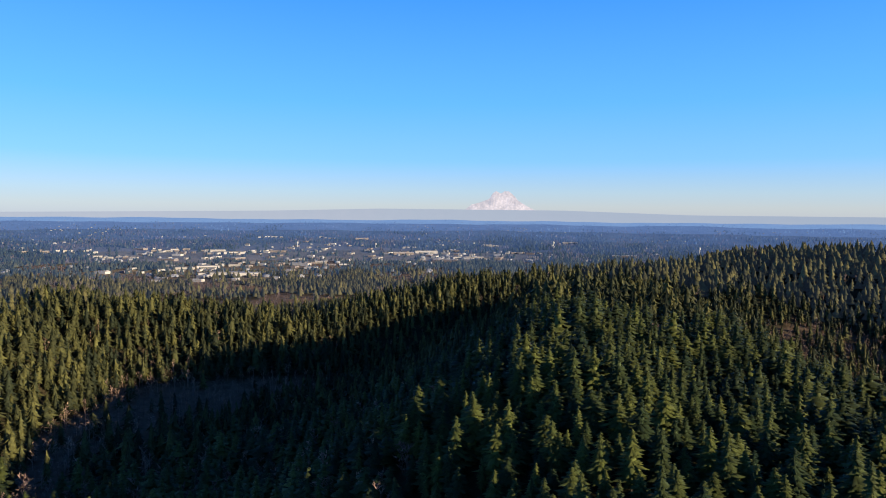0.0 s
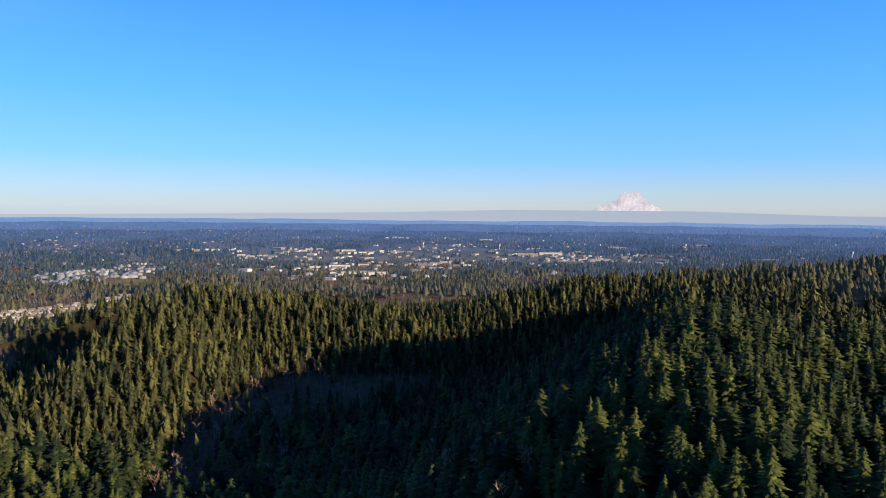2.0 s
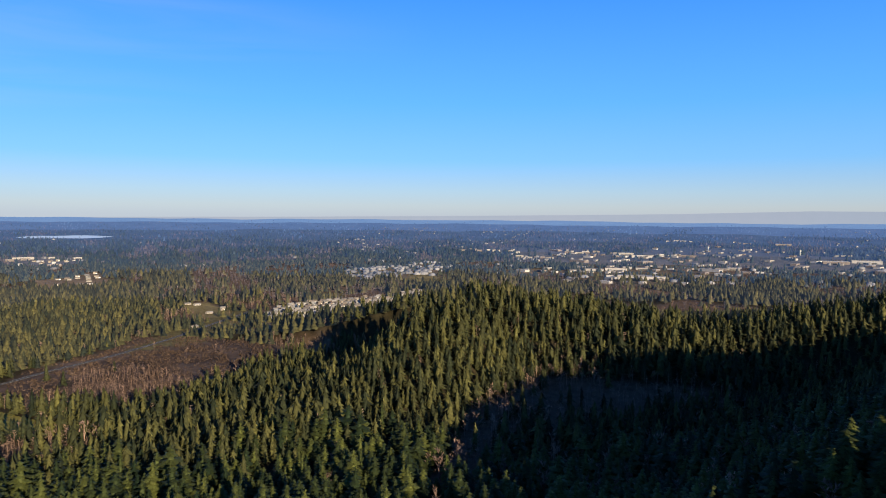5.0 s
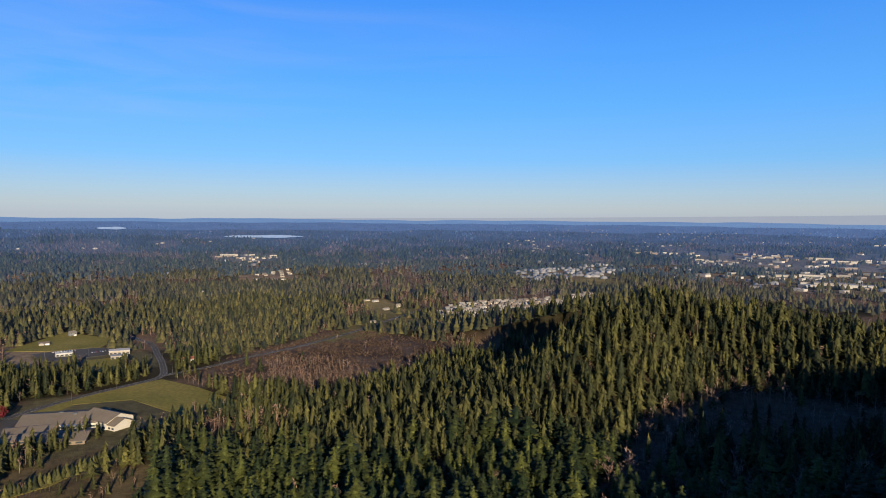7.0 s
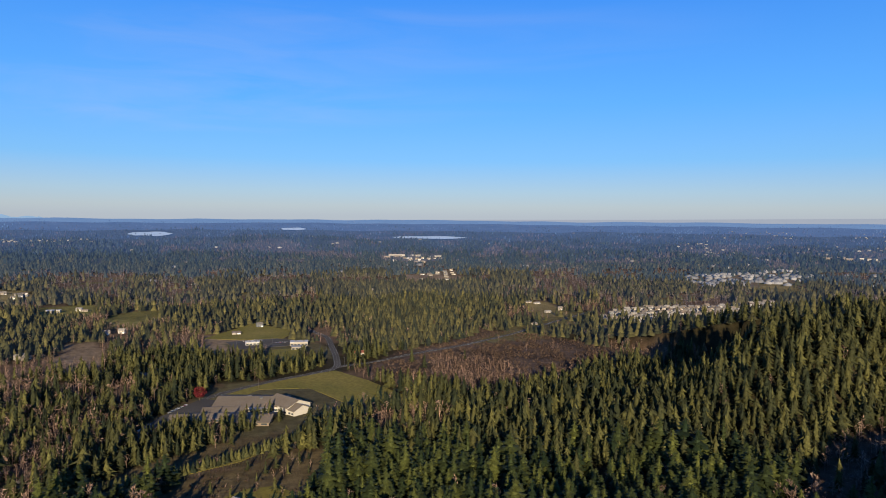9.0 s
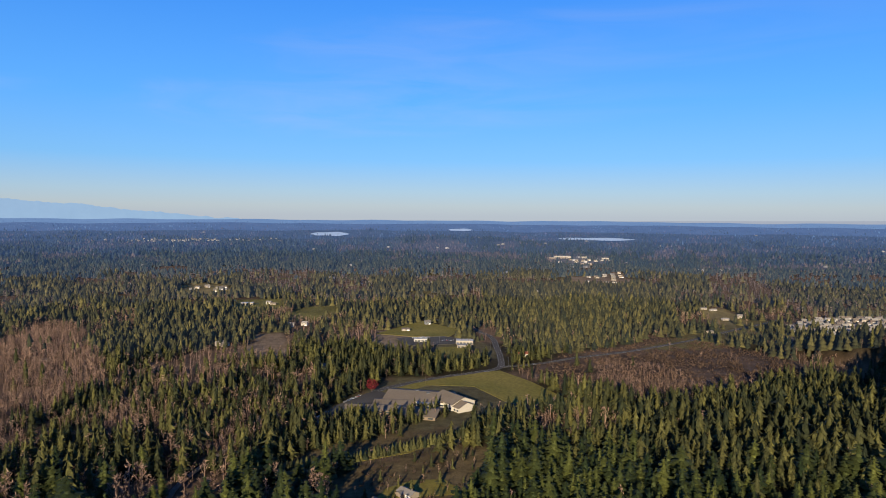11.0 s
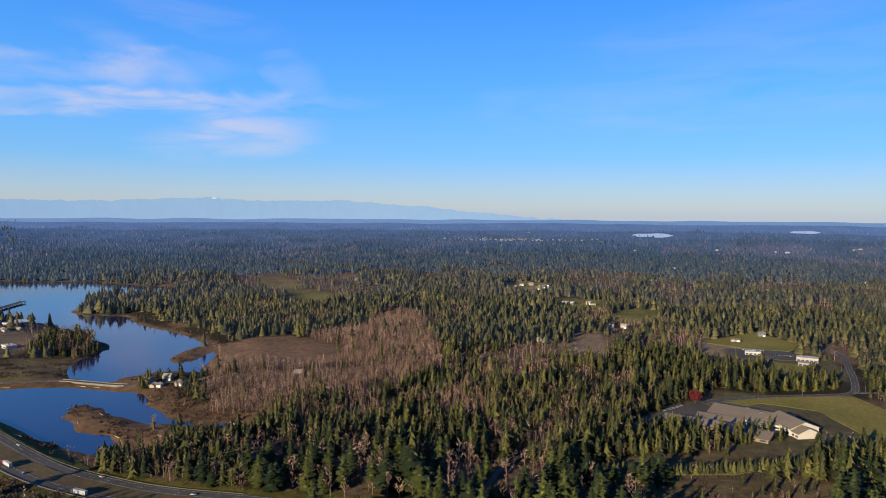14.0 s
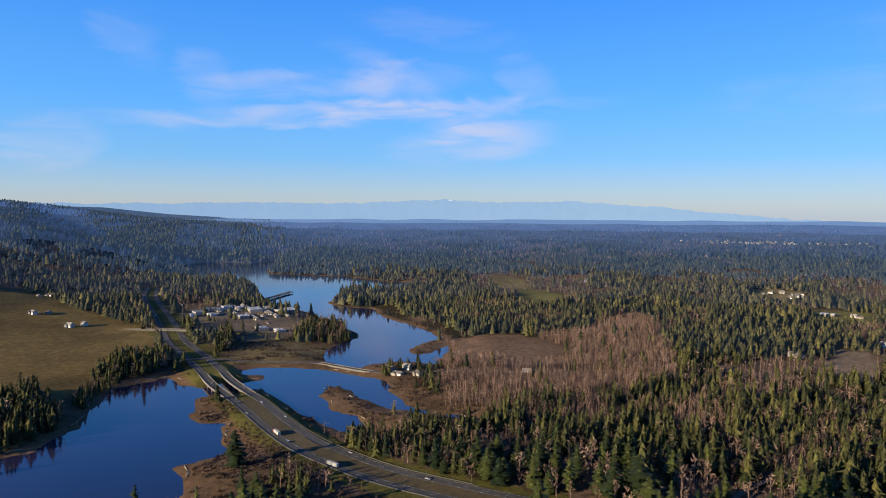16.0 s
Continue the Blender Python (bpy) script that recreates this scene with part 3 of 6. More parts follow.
def sheet(name, X, Y, Z, material, label):
    ob = grid_object(name, X, Y, Z)
    tagged(ob, label, "ground", kind="structure")
    x, y, z = X.ravel(), Y.ravel(), Z.ravel()
    clear, leafless, brush, estate = zones(x, y)
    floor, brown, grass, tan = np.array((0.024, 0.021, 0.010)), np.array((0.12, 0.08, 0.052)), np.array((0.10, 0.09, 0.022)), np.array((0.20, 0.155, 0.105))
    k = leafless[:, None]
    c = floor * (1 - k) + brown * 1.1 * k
    open_land = (wobble(x, y, 120) + 0.4 * wobble(x, y, 37) > 0.74) & (z < PLAIN + 8) & (np.hypot(x, y) > 680)
    c = np.where(open_land[:, None], np.array((0.12, 0.10, 0.04)), c)
    c = np.where((off_polygon(x, y, MARSH) < 0)[:, None], np.array((0.085, 0.060, 0.045)) * (1.0 + 0.5 * wobble(x, y, 25)[:, None]), c)
    c = np.where((estate < 0)[:, None], tan * 0.8, c)
    c = np.where((off_polygon(x, y, STRIP) < 0)[:, None], np.array((0.11, 0.092, 0.04)), c)
    for k, pts in enumerate(MEADOWS):
        c = np.where((off_polygon(x, y, pts) + 6 * wobble(x, y, 15) < 3)[:, None], np.array(((0.20, 0.16, 0.07), (0.16, 0.145, 0.045), (0.21, 0.155, 0.10))[k % 3]) * (1 + 0.2 * wobble(x, y, 30)[:, None]), c)
    for pts in GLADES:
        c = np.where((off_polygon(x, y, pts) < 3)[:, None], np.array((0.115, 0.088, 0.045)) * (1 + 0.3 * wobble(x, y, 14)[:, None]), c)
    w = off_water(x, y)
    c = np.where(((w < np.where(x > -640, 30, 7)) & (y < -100))[:, None], np.array((0.135, 0.083, 0.045)), c)
    c = np.where((off_polygon(x, y, REEDS) < 0)[:, None], np.array((0.17, 0.108, 0.066)), c)
    c = np.where(((off_polygon(x, y, SCHOOL) < 0) | (off_polygon(x, y, STATION) < 0))[:, None], np.array((0.10, 0.088, 0.045)), c)
    c = np.where((off_polygon(x, y, TOWN_GREEN) < 3)[:, None], np.array((0.13, 0.098, 0.045)) * (1 + 0.35 * wobble(x, y, 14)[:, None]), c)
    c = np.where((off_polygon(x, y, FIELD) < 4)[:, None], np.array((0.15, 0.105, 0.034)) * (1 + 0.25 * wobble(x, y, 60)[:, None]), c)
    c = np.where((off_line(x, y, HIGHWAY) < 24)[:, None] & (w > 2)[:, None], grass, c)
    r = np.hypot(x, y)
    # distance haze painted into the cover colour as blue-grey
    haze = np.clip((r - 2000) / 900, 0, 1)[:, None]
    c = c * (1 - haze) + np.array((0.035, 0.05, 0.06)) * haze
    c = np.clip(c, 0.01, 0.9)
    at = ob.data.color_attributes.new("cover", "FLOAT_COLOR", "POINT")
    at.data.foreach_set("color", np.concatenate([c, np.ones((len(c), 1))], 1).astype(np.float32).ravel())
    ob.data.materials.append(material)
    ob.data.polygons.foreach_set("use_smooth", np.ones(len(ob.data.polygons), bool))
    return ob


make_ground()


def make_water():
    me = bpy.data.meshes.new("water")
    bm = bmesh.new()
    vs = [bm.verts.new((x, y, 0.0)) for x, y in ((-150, -240), (-2200, -240), (-2200, -2300), (-150, -2300))]
    bm.faces.new(vs)
    bmesh.ops.recalc_face_normals(bm, faces=bm.faces)
    if bm.faces[:][0].normal.z < 0:
        bmesh.ops.reverse_faces(bm, faces=bm.faces[:])
    bm.to_mesh(me)
    me.materials.append(WATER)
    return tagged(new("water", me), "calm blue tidal water of the bay and inlet", "water", kind="structure")


make_water()

# ---- trees ----
def fir_core(rng, fat, bare, n=6):
    """The dense inner body of a crown: widest a little above its foot, drawn in to a tip."""
    V = []
    for rad, z in ((0.05, bare), (0.095, bare + 0.14), (0.055, 0.62)):
        V += [(rad * fat * rng.uniform(0.8, 1.2) * math.cos(6.283 * j / n), rad * fat * rng.uniform(0.8, 1.2) * math.sin(6.283 * j / n), z + rng.uniform(-0.04, 0.04)) for j in range(n)]
    V.append((0, 0, 0.99))
    F = []
    for k in (0, n):
        for j in range(n):
            a, b, c, e = k + j, k + (j + 1) % n, k + n + (j + 1) % n, k + n + j
            F += [(a, b, c), (a, c, e)]
    F += [(2 * n + j, 2 * n + (j + 1) % n, 3 * n) for j in range(n)]
    return np.array(V), np.array(F)


def fir_proto(seed, whorls, arms, bare=0.10, fat=1.0, fold=False, slim=1.0):
    """A conifer one unit high: whorls of boughs that reach out and sag a little, on a slim stem. Returns vertices and triangles."""
    rng = np.random.RandomState(seed)
    V, F = [], []
    belly = rng.uniform(0.12, 0.3)
    for k in range(whorls):
        s = min(max((k + rng.uniform(-0.3, 0.3)) / whorls, 0), 0.97)
        reach = fat * 0.25 * min(1.0, 0.6 + s / belly * 0.4) * (1 - s) ** 0.75 + 0.014
        ph = rng.uniform(0, 6.28)
        for j in range(arms):
            a = ph + 6.283 * (j + rng.uniform(-0.4, 0.4)) / arms
            z0 = bare + (1 - bare) * min(max(s + rng.uniform(-0.6, 0.6) / whorls, 0), 0.97)
            l = reach * rng.uniform(0.55, 1.25)
            wide = l * slim * rng.uniform(0.34, 0.5) + 0.008
            up, dip = rng.uniform(0.05, 0.22) * l, rng.uniform(0.05, 0.38) * l
            # a bough is one broad spray, or a fan of three narrow ones on the nearest trees
            for turn, share in (((0.0, 1.0), (0.5, 0.76), (-0.5, 0.76)) if fold else ((0.0, 1.0),)):
                if fold:
                    turn, share = turn + rng.uniform(-0.15, 0.15), share * rng.uniform(0.75, 1.15)
                    wide = l * 0.16 + 0.004
                c, sn, q = math.cos(a + turn), math.sin(a + turn), l * share
                i, mid, sag = len(V), 0.6 * q, dip * rng.uniform(0.6, 1.3)
                V.append((0, 0, z0 + up + 0.015))
                V.append((mid * c - wide * sn, mid * sn + wide * c, z0 - 0.35 * sag - 0.25 * wide))
                V.append((q * c, q * sn, z0 - 0.7 * sag))
                V.append((mid * c + wide * sn, mid * sn - wide * c, z0 - 0.35 * sag - 0.25 * wide))
                F += [(i, i + 1, i + 2), (i, i + 2, i + 3)]
    return joined((np.array(V), np.array(F)), fir_core(rng, fat * 0.9, bare))


def spray_proto(seed, whorls, arms, bare=0.08, fat=1.0):
    """A conifer some way off: pointed boughs in whorls round a dense core."""
    rng = np.random.RandomState(seed)
    V, F = [], []
    for k in range(whorls):
        s = min(max((k + rng.uniform(-0.25, 0.25)) / whorls, 0), 0.96)
        reach = fat * 0.26 * (1 - s) ** 0.8 + 0.02
        ph = rng.uniform(0, 6.28)
        for j in range(arms):
            a = ph + 6.283 * (j + rng.uniform(-0.35, 0.35)) / arms
            z0 = bare + (1 - bare) * min(max(s + rng.uniform(-0.5, 0.5) / whorls, 0), 0.96)
            l, half = reach * rng.uniform(0.6, 1.25), rng.uniform(0.5, 0.75)
            i, lift = len(V), 0.75 / whorls
            V.append((0.45 * l * math.cos(a + half), 0.45 * l * math.sin(a + half), z0 + rng.uniform(0.0, 0.4) * lift))
            V.append((0.45 * l * math.cos(a - half), 0.45 * l * math.sin(a - half), z0 + rng.uniform(0.0, 0.4) * lift))
            V.append((l * math.cos(a), l * math.sin(a), z0 - rng.uniform(0.05, 0.3) * l))
            V.append((0, 0, z0 + lift + 0.03))
            F += [(i, i + 2, i + 1), (i, i + 1, i + 3)] if j % 2 else [(i + 3, i + 2, i + 1)]
    return joined((np.array(V), np.array(F)), fir_core(rng, fat * 1.05, bare))


def cone_proto(seed, tiers, points, bare=0.04, fat=1.0):
    """A distant conifer: a few ragged skirts over one another."""
    rng = np.random.RandomState(seed)
    V, F = [], []
    for k in range(tiers):
        s = k / tiers
        z0, top = bare + (1 - bare) * s, len(V)
        rad = fat * 0.25 * (1 - s) ** 0.9 + 0.015
        V.append((rng.uniform(-0.015, 0.015), rng.uniform(-0.015, 0.015), min(1.0, z0 + 1.7 / tiers)))
        ph = rng.uniform(0, 6.28)
        for j in range(points):
            a = ph + 6.283 * j / points
            rr = rad * rng.uniform(0.45, 1.35)
            V.append((rr * math.cos(a), rr * math.sin(a), z0 - rng.uniform(0, 0.06)))
        F += [(top, top + 1 + j, top + 1 + (j + 1) % points) for j in range(points)]
    return np.array(V), np.array(F)


def stem_proto(r=0.012, top=0.6):
    V = [(r * math.cos(a), r * math.sin(a), 0) for a in (0, 2.1, 4.2)] + [(0, 0, top)]
    return np.array(V), np.array([(0, 1, 3), (1, 2, 3), (2, 0, 3)])


def bare_proto(seed, limbs, twigs, thick=0.018):
    """A leafless tree one unit high: slim stem, rising limbs and a haze of twigs."""
    rng = np.random.RandomState(seed)
    V, F = [], []

    def spike(p, q, w):
        p, q = np.array(p), np.array(q)
        side = np.cross(q - p, rng.normal(size=3))
        side = side / (np.linalg.norm(side) + 1e-9) * w
        i = len(V)
        V.extend([p - side, p + side, q])
        F.append((i, i + 1, i + 2))

    spike((0, 0, 0), (rng.uniform(-.03, .03), rng.uniform(-.03, .03), 0.95), 0.013)
    spike((0, 0, 0), (rng.uniform(-.03, .03), rng.uniform(-.03, .03), 0.9), 0.013)
    for k in range(limbs):
        z = rng.uniform(0.25, 0.75)
        a, l = rng.uniform(0, 6.28), rng.uniform(0.12, 0.3) * (1.15 - z)
        tip = np.array((math.cos(a) * l, math.sin(a) * l, z + l * rng.uniform(1.1, 2.2)))
        spike((0, 0, z), tip, 0.008)
        for j in range(twigs):
            s = rng.uniform(0.35, 1)
            b = np.array((0, 0, z)) * (1 - s) + tip * s
            e = b + np.array((rng.normal() * 0.06, rng.normal() * 0.06, rng.uniform(0.03, 0.13)))
            spike(b, e, thick)
    return np.array(V), np.array(F)


def bush_proto(seed, n):
    """A tuft of thin upright twigs that lean outwards."""
    rng = np.random.RandomState(seed)
    V, F = [], []
    for k in range(n):
        a, l = rng.uniform(0, 6.28), rng.uniform(0.15, 0.6)
        b, c = rng.uniform(0, 6.28), rng.uniform(0.0, 0.3)
        i = len(V)
        p = np.array((c * math.cos(b), c * math.sin(b), 0))
        side = np.array((-math.sin(a + 0.6), math.cos(a + 0.6), 0)) * rng.uniform(0.06, 0.12)
        V.extend([p - side, p + side, (math.cos(a) * l, math.sin(a) * l, rng.uniform(0.5, 1.0))])
        F.append((i, i + 1, i + 2))
    return np.array(V), np.array(F)


def joined(*pairs):
    V, F, n = [], [], 0
    for v, f in pairs:
        V.append(v), F.append(f + n)
        n += len(v)
    return np.concatenate(V), np.concatenate(F)


def plant(name, protos, x, y, z, h, w, material, label, category, rng):
    """All of a stand in one mesh; every tree with its own turn, size and tint."""
    V, F, T, base = [], [], [], 0
    pick = rng.randint(0, len(protos), len(x))
    for k, (pv, pf) in enumerate(protos):
        m = pick == k
        n = int(m.sum())
        if not n:
            continue
        a = rng.uniform(0, 6.28, n)
        c, s = np.cos(a), np.sin(a)
        hh, ww = h[m], w[m]
        vx = (pv[None, :, 0] * c[:, None] - pv[None, :, 1] * s[:, None]) * ww[:, None] + x[m][:, None]
        vy = (pv[None, :, 0] * s[:, None] + pv[None, :, 1] * c[:, None]) * ww[:, None] + y[m][:, None]
        vz = pv[None, :, 2] * hh[:, None] + z[m][:, None]
        V.append(np.stack([vx, vy, vz], -1).reshape(-1, 3))
        F.append((pf[None] + (np.arange(n) * len(pv))[:, None, None] + base).reshape(-1, 3))
        T.append(np.repeat(rng.beta(1.1, 1.5, n), len(pv)))
        base += n * len(pv)
    if not V:
        return None
    me = bpy.data.meshes.new(name)
    raw_mesh(me, np.concatenate(V), np.concatenate(F))
    at = me.attributes.new("tint", "FLOAT", "POINT")
    at.data.foreach_set("value", np.concatenate(T).astype(np.float32))
    me.materials.append(material)
    return tagged(new(name, me), label, category, kind="stuff")


def scatter(r0, r1, a0, a1, step, rng, jitter=0.45):
    """Places on a jittered grid inside a ring sector."""
    g = np.arange(-r1, r1, step)
    X, Y = np.meshgrid(g, g)
    X, Y = X.ravel(), Y.ravel()
    X = X + rng.uniform(-jitter, jitter, X.shape) * step
    Y = Y + rng.uniform(-jitter, jitter, Y.shape) * step
    r, a = np.hypot(X, Y), np.degrees(np.arctan2(-X, Y))
    a = np.where(a < -120, a + 360, a)
    k = (r >= r0) & (r < r1) & (a > a0) & (a < a1)
    return X[k], Y[k]


NEAR_FIRS = [fir_proto(s, 11, 7, slim=0.9, fat=f) for s, f in ((1, 0.9), (2, 1.0), (3, 1.15), (4, 0.8), (5, 1.0), (17, 1.3))]
SLOPE_FIRS = [spray_proto(s, 6, 6, fat=f) for s, f in ((6, 1.0), (7, 0.85), (8, 1.1), (9, 0.95), (10, 1.25))]
MID_FIRS = [cone_proto(s, 4, 7, fat=f) for s, f in ((11, 0.9), (12, 1.0), (13, 1.1), (14, 0.8))]
PLAIN_FIRS = [cone_proto(s, 2, 6, fat=f) for s, f in ((15, 0.9), (16, 1.05), (18, 1.2))]
FAR_FIRS = [cone_proto(s, 2, 5, fat=1.1) for s in (21, 22, 23)]
NEAR_BARE = [bare_proto(s, 11, 4) for s in (31, 32, 33)]
MID_BARE = [bare_proto(s, 7, 2, 0.020) for s in (41, 42, 43)]
FAR_BARE = [bare_proto(s, 5, 1, 0.035) for s in (44, 45, 46)]
BUSHES = [bush_proto(s, 11) for s in (51, 52, 53)]


def as_mesh(name, vf, material):
    me = bpy.data.meshes.new(name)
    raw_mesh(me, vf[0], vf[1])
    me.materials.append(material)
    return me


def single_firs(x, y, z, h, w, rng):
    """The nearest firs, each a tree of its own with trunk and crown."""
    models = []
    for seed in (61, 62, 63, 64, 65, 66):
        crown = as_mesh("crown", fir_proto(seed, 16, 8, bare=0.14, fat=0.8 + 0.12 * (seed % 5), fold=True), FIR_ONE)
        ring = [(0.014 * math.cos(k), 0.014 * math.sin(k), 0) for k in np.arange(6) * 1.0472] + [(0.004 * math.cos(k), 0.004 * math.sin(k), 0.9) for k in np.arange(6) * 1.0472]
        trunk = bpy.data.meshes.new("trunk")
        raw_mesh(trunk, np.array(ring), np.array([(j, (j + 1) % 6, 6 + (j + 1) % 6, 6 + j) for j in range(6)]))
        trunk.materials.append(BARK)
        models.append((trunk, crown))
    for k in range(len(x)):
        trunk, crown = models[rng.randint(len(models))]
        tree = new("fir_tree")
        tagged(tree, "dark green fir with drooping boughs on the hillside", "tree", "firs on the near slope")
        tree.matrix_basis = pose(x[k], y[k], z[k], 0, 0, rng.uniform(0, 360))
        for me in (trunk, crown):
            p = new(me.name, me)
            p.parent = tree
            p.scale = (w[k], w[k], h[k])


def stand(tag, r0, r1, a0, a1, step, firs, bares, seed, fir_mat, bare_mat, thin=1.0, tall=25.0, bushes=True, single=0.0, fade=None):
    rng = np.random.RandomState(seed)
    x, y = scatter(r0 * 0.85, min(r1 * 1.15, 3620), a0, a1, step, rng)
    r = np.hypot(x, y)
    loose = r * (1 + 0.09 * wobble(x, y, 110) + rng.uniform(-0.05, 0.05, len(x)))     # the stands run into one another
    k = (loose >= r0) & ((loose < r1) | (r1 >= 3620)) & (r > 140)
    x, y, r = x[k], y[k], r[k]
    clear, leafless, brush, estate = zones(x, y)
    a = np.degrees(np.arctan2(-x, y))
    u = rng.uniform(size=len(x))
    z = ground_z(x, y) - 0.3
    hills = ((z > PLAIN + 6) & (r < 1300)) | (off_polygon(x, y, PLANTATION) < 0)
    keep = ~clear & (u < thin)
    lane = off_polygon(x, y, STRIP) < 0
    keep &= ~((estate < 0) & ~hills & (rng.uniform(size=len(x)) > np.where(lane, 0.45, 0.13)))
    hidden = (a < 26) & (a > -12) & (r > 950) & (r < 1350)          # out of the camera's view behind the ridge, so planted thinner
    keep &= ~(hidden & (rng.uniform(size=len(x)) > 0.25))
    gaps = wobble(x, y, 33) + 0.6 * wobble(x - 70, y + 20, 11)
    fields = (wobble(x, y, 120) + 0.4 * wobble(x, y, 37) > 0.74) & ~hills & (r > 680)
    keep &= ~(fields & (rng.uniform(size=len(x)) > 0.14))
    keep &= (gaps > np.where(hills, -1.35, -0.85)) & (hills | (rng.uniform(size=len(x)) < 0.95))
    if fade:                                                         # thins out towards one side
        keep &= rng.uniform(size=len(x)) < np.clip((a - fade[0]) / (fade[1] - fade[0]), 0, 1)
    low = keep & (rng.uniform(size=len(x)) < brush * 0.9)
    keep &= ~(low | (keep & (brush > 0) & (rng.uniform(size=len(x)) > 0.25)))
    bare = keep & (rng.uniform(size=len(x)) < np.where(brush > 0, 0.75, leafless))
    fir = keep & ~bare
    sc = shrink(r)
    size = np.clip(rng.lognormal(0, np.where(hills, 0.24, 0.3), len(x)), 0.45, 1.5)
    patch = 1 + 0.36 * wobble(x + 13, y - 31, 75)
    h = np.where(hills, tall, tall * 0.9) * size * patch * sc
    w = h * rng.uniform(0.85, 1.4, len(x)) * np.clip(1.25 / np.sqrt(size), 0.9, 1.6)
    if single:
        own = fir & (r < single) & (a > -34) & (a < 4)       # the near spur
        single_firs(x[own], y[own], z[own], h[own], w[own], rng)
        fir &= ~own
    plant("conifer_forest", firs, x[fir], y[fir], z[fir], h[fir], w[fir], fir_mat, "dense dark green fir forest " + tag, "trees", rng)
    hb = h * np.where(hills, 0.75, 0.72)
    plant("leafless_woods", bares, x[bare], y[bare], z[bare], hb[bare], (hb * rng.uniform(0.9, 1.4, len(x)))[bare], bare_mat, "leafless brown alder woods " + tag, "trees", rng)
    if bushes:
        hs = rng.uniform(1.2, 3.6, len(x))
        plant("brush", BUSHES, x[low], y[low], z[low], hs[low], hs[low] * 1.8, BRUSH, "reddish brown winter brush and reeds on wet ground", "brush", rng)


stand("on the near hills", 140, 430, -56, 157, 7.6, NEAR_FIRS, NEAR_BARE, 101, FIR_HILL, ALDER, tall=17, single=285)
stand("on the slopes", 430, 800, -38, 156, 7.2, SLOPE_FIRS, MID_BARE, 107, FIR, ALDER, tall=15.5)
stand("on the plain", 800, 1250, -37, 156, 8.6, MID_FIRS, MID_BARE, 102, FIR_PLAIN_HAZED, ALDER, tall=14.5)
stand("farther out on the plain", 1250, 1800, -37, 156, 10.4, PLAIN_FIRS, FAR_BARE, 105, FIR_MID_HAZED, ALDER_FAR_HAZED, tall=15, bushes=False)
stand("far out on the plain", 1800, 2350, -36, 156, 12.8, FAR_FIRS, FAR_BARE, 103, FIR_FAR_HAZED, ALDER_FAR_HAZED, tall=13.5, bushes=False)
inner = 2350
for k, (end, _) in enumerate(HAZE_BELTS):
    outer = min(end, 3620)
    stand("in the hazy distance", inner, outer, -36, 139, (13.5, 15, 17, 21, 24)[k], FAR_FIRS, FAR_FIRS, 104 + 10 * k, HAZE_FIR[k], HAZE_ALDER[k], tall=16, bushes=False, fade=(139, 133))
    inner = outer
stand("on the hills behind the inlet", 2350, 3620, 133, 158, 10.4, FAR_FIRS, FAR_FIRS, 108, FIR_FAR_HAZED, HAZE_FIR[1], tall=25, bushes=False, fade=(133, 139))


def thicket(outline, step, tall, seed):
    """A close stand of slim leafless alders."""
    rng = np.random.RandomState(seed)
    p = np.array(outline, float)
    X, Y = np.meshgrid(np.arange(p[:, 0].min(), p[:, 0].max(), step), np.arange(p[:, 1].min(), p[:, 1].max(), step))
    x, y = X.ravel() + rng.uniform(-0.5, 0.5, X.size) * step, Y.ravel() + rng.uniform(-0.5, 0.5, X.size) * step
    clear, _, _, _ = zones(x, y)
    k = (off_polygon(x, y, outline) + 14 * wobble(x, y, 23) < 0) & ~clear & (wobble(x, y, 28) + 0.5 * wobble(x, y, 9) > -0.55)
    x, y = x[k], y[k]
    h = tall * rng.uniform(0.7, 1.25, len(x)) * (1 + 0.2 * wobble(x, y, 40))
    plant("alder_thicket", MID_BARE, x, y, ground_z(x, y) - 0.2, h, h * 1.1, ALDER, "close thicket of slim leafless alders on wet ground", "trees", rng)


thicket(ALDERS, 4.2, 10, 201)
thicket([(-930, -339), (-1150, -330), (-1300, -420), (-1200, -560), (-1000, -560), (-880, -480)], 6, 10, 202)
thicket([(-490, -100), (-560, -150), (-620, -60), (-600, 30), (-540, 60), (-500, 20), (-450, -30)], 5, 10, 203)
thicket([(-380, -20), (-440, -120), (-520, -150), (-560, -180), (-480, -215), (-420, -150)], 5.5, 9, 204)
thicket([(-500, 270), (-560, 285), (-650, 350), (-600, 400), (-520, 400), (-470, 330)], 5, 7, 205)
thicket([(-395, 110), (-440, 170), (-480, 215), (-470, 270), (-420, 230), (-380, 160)], 6, 9, 206)
thicket([(-1000, -20), (-1150, 40), (-1120, 140), (-980, 110)], 7, 10, 207)

# the row of young trees by the grass strip
rng = np.random.RandomState(77)
p = np.linspace(0, 1, 64)
rx, ry = np.interp(p, [0, 0.35, 0.72, 1], [-402, -411, -429, -450]), np.interp(p, [0, 0.35, 0.72, 1], [-6, 57, 116, 152])
rx, ry = rx + rng.uniform(-1, 1, 64), ry + rng.uniform(-0.6, 0.6, 64)
hh = rng.uniform(10, 13, 64)
plant("tree_row", [joined(cone_proto(s, 5, 7, bare=0.42, fat=0.8), stem_proto(0.014, 0.8)) for s in (81, 82, 83)], rx, ry, ground_z(rx, ry) - 0.2, hh, hh * 0.85, FIR, "straight row of slim young trees with bare stems", "trees", rng)


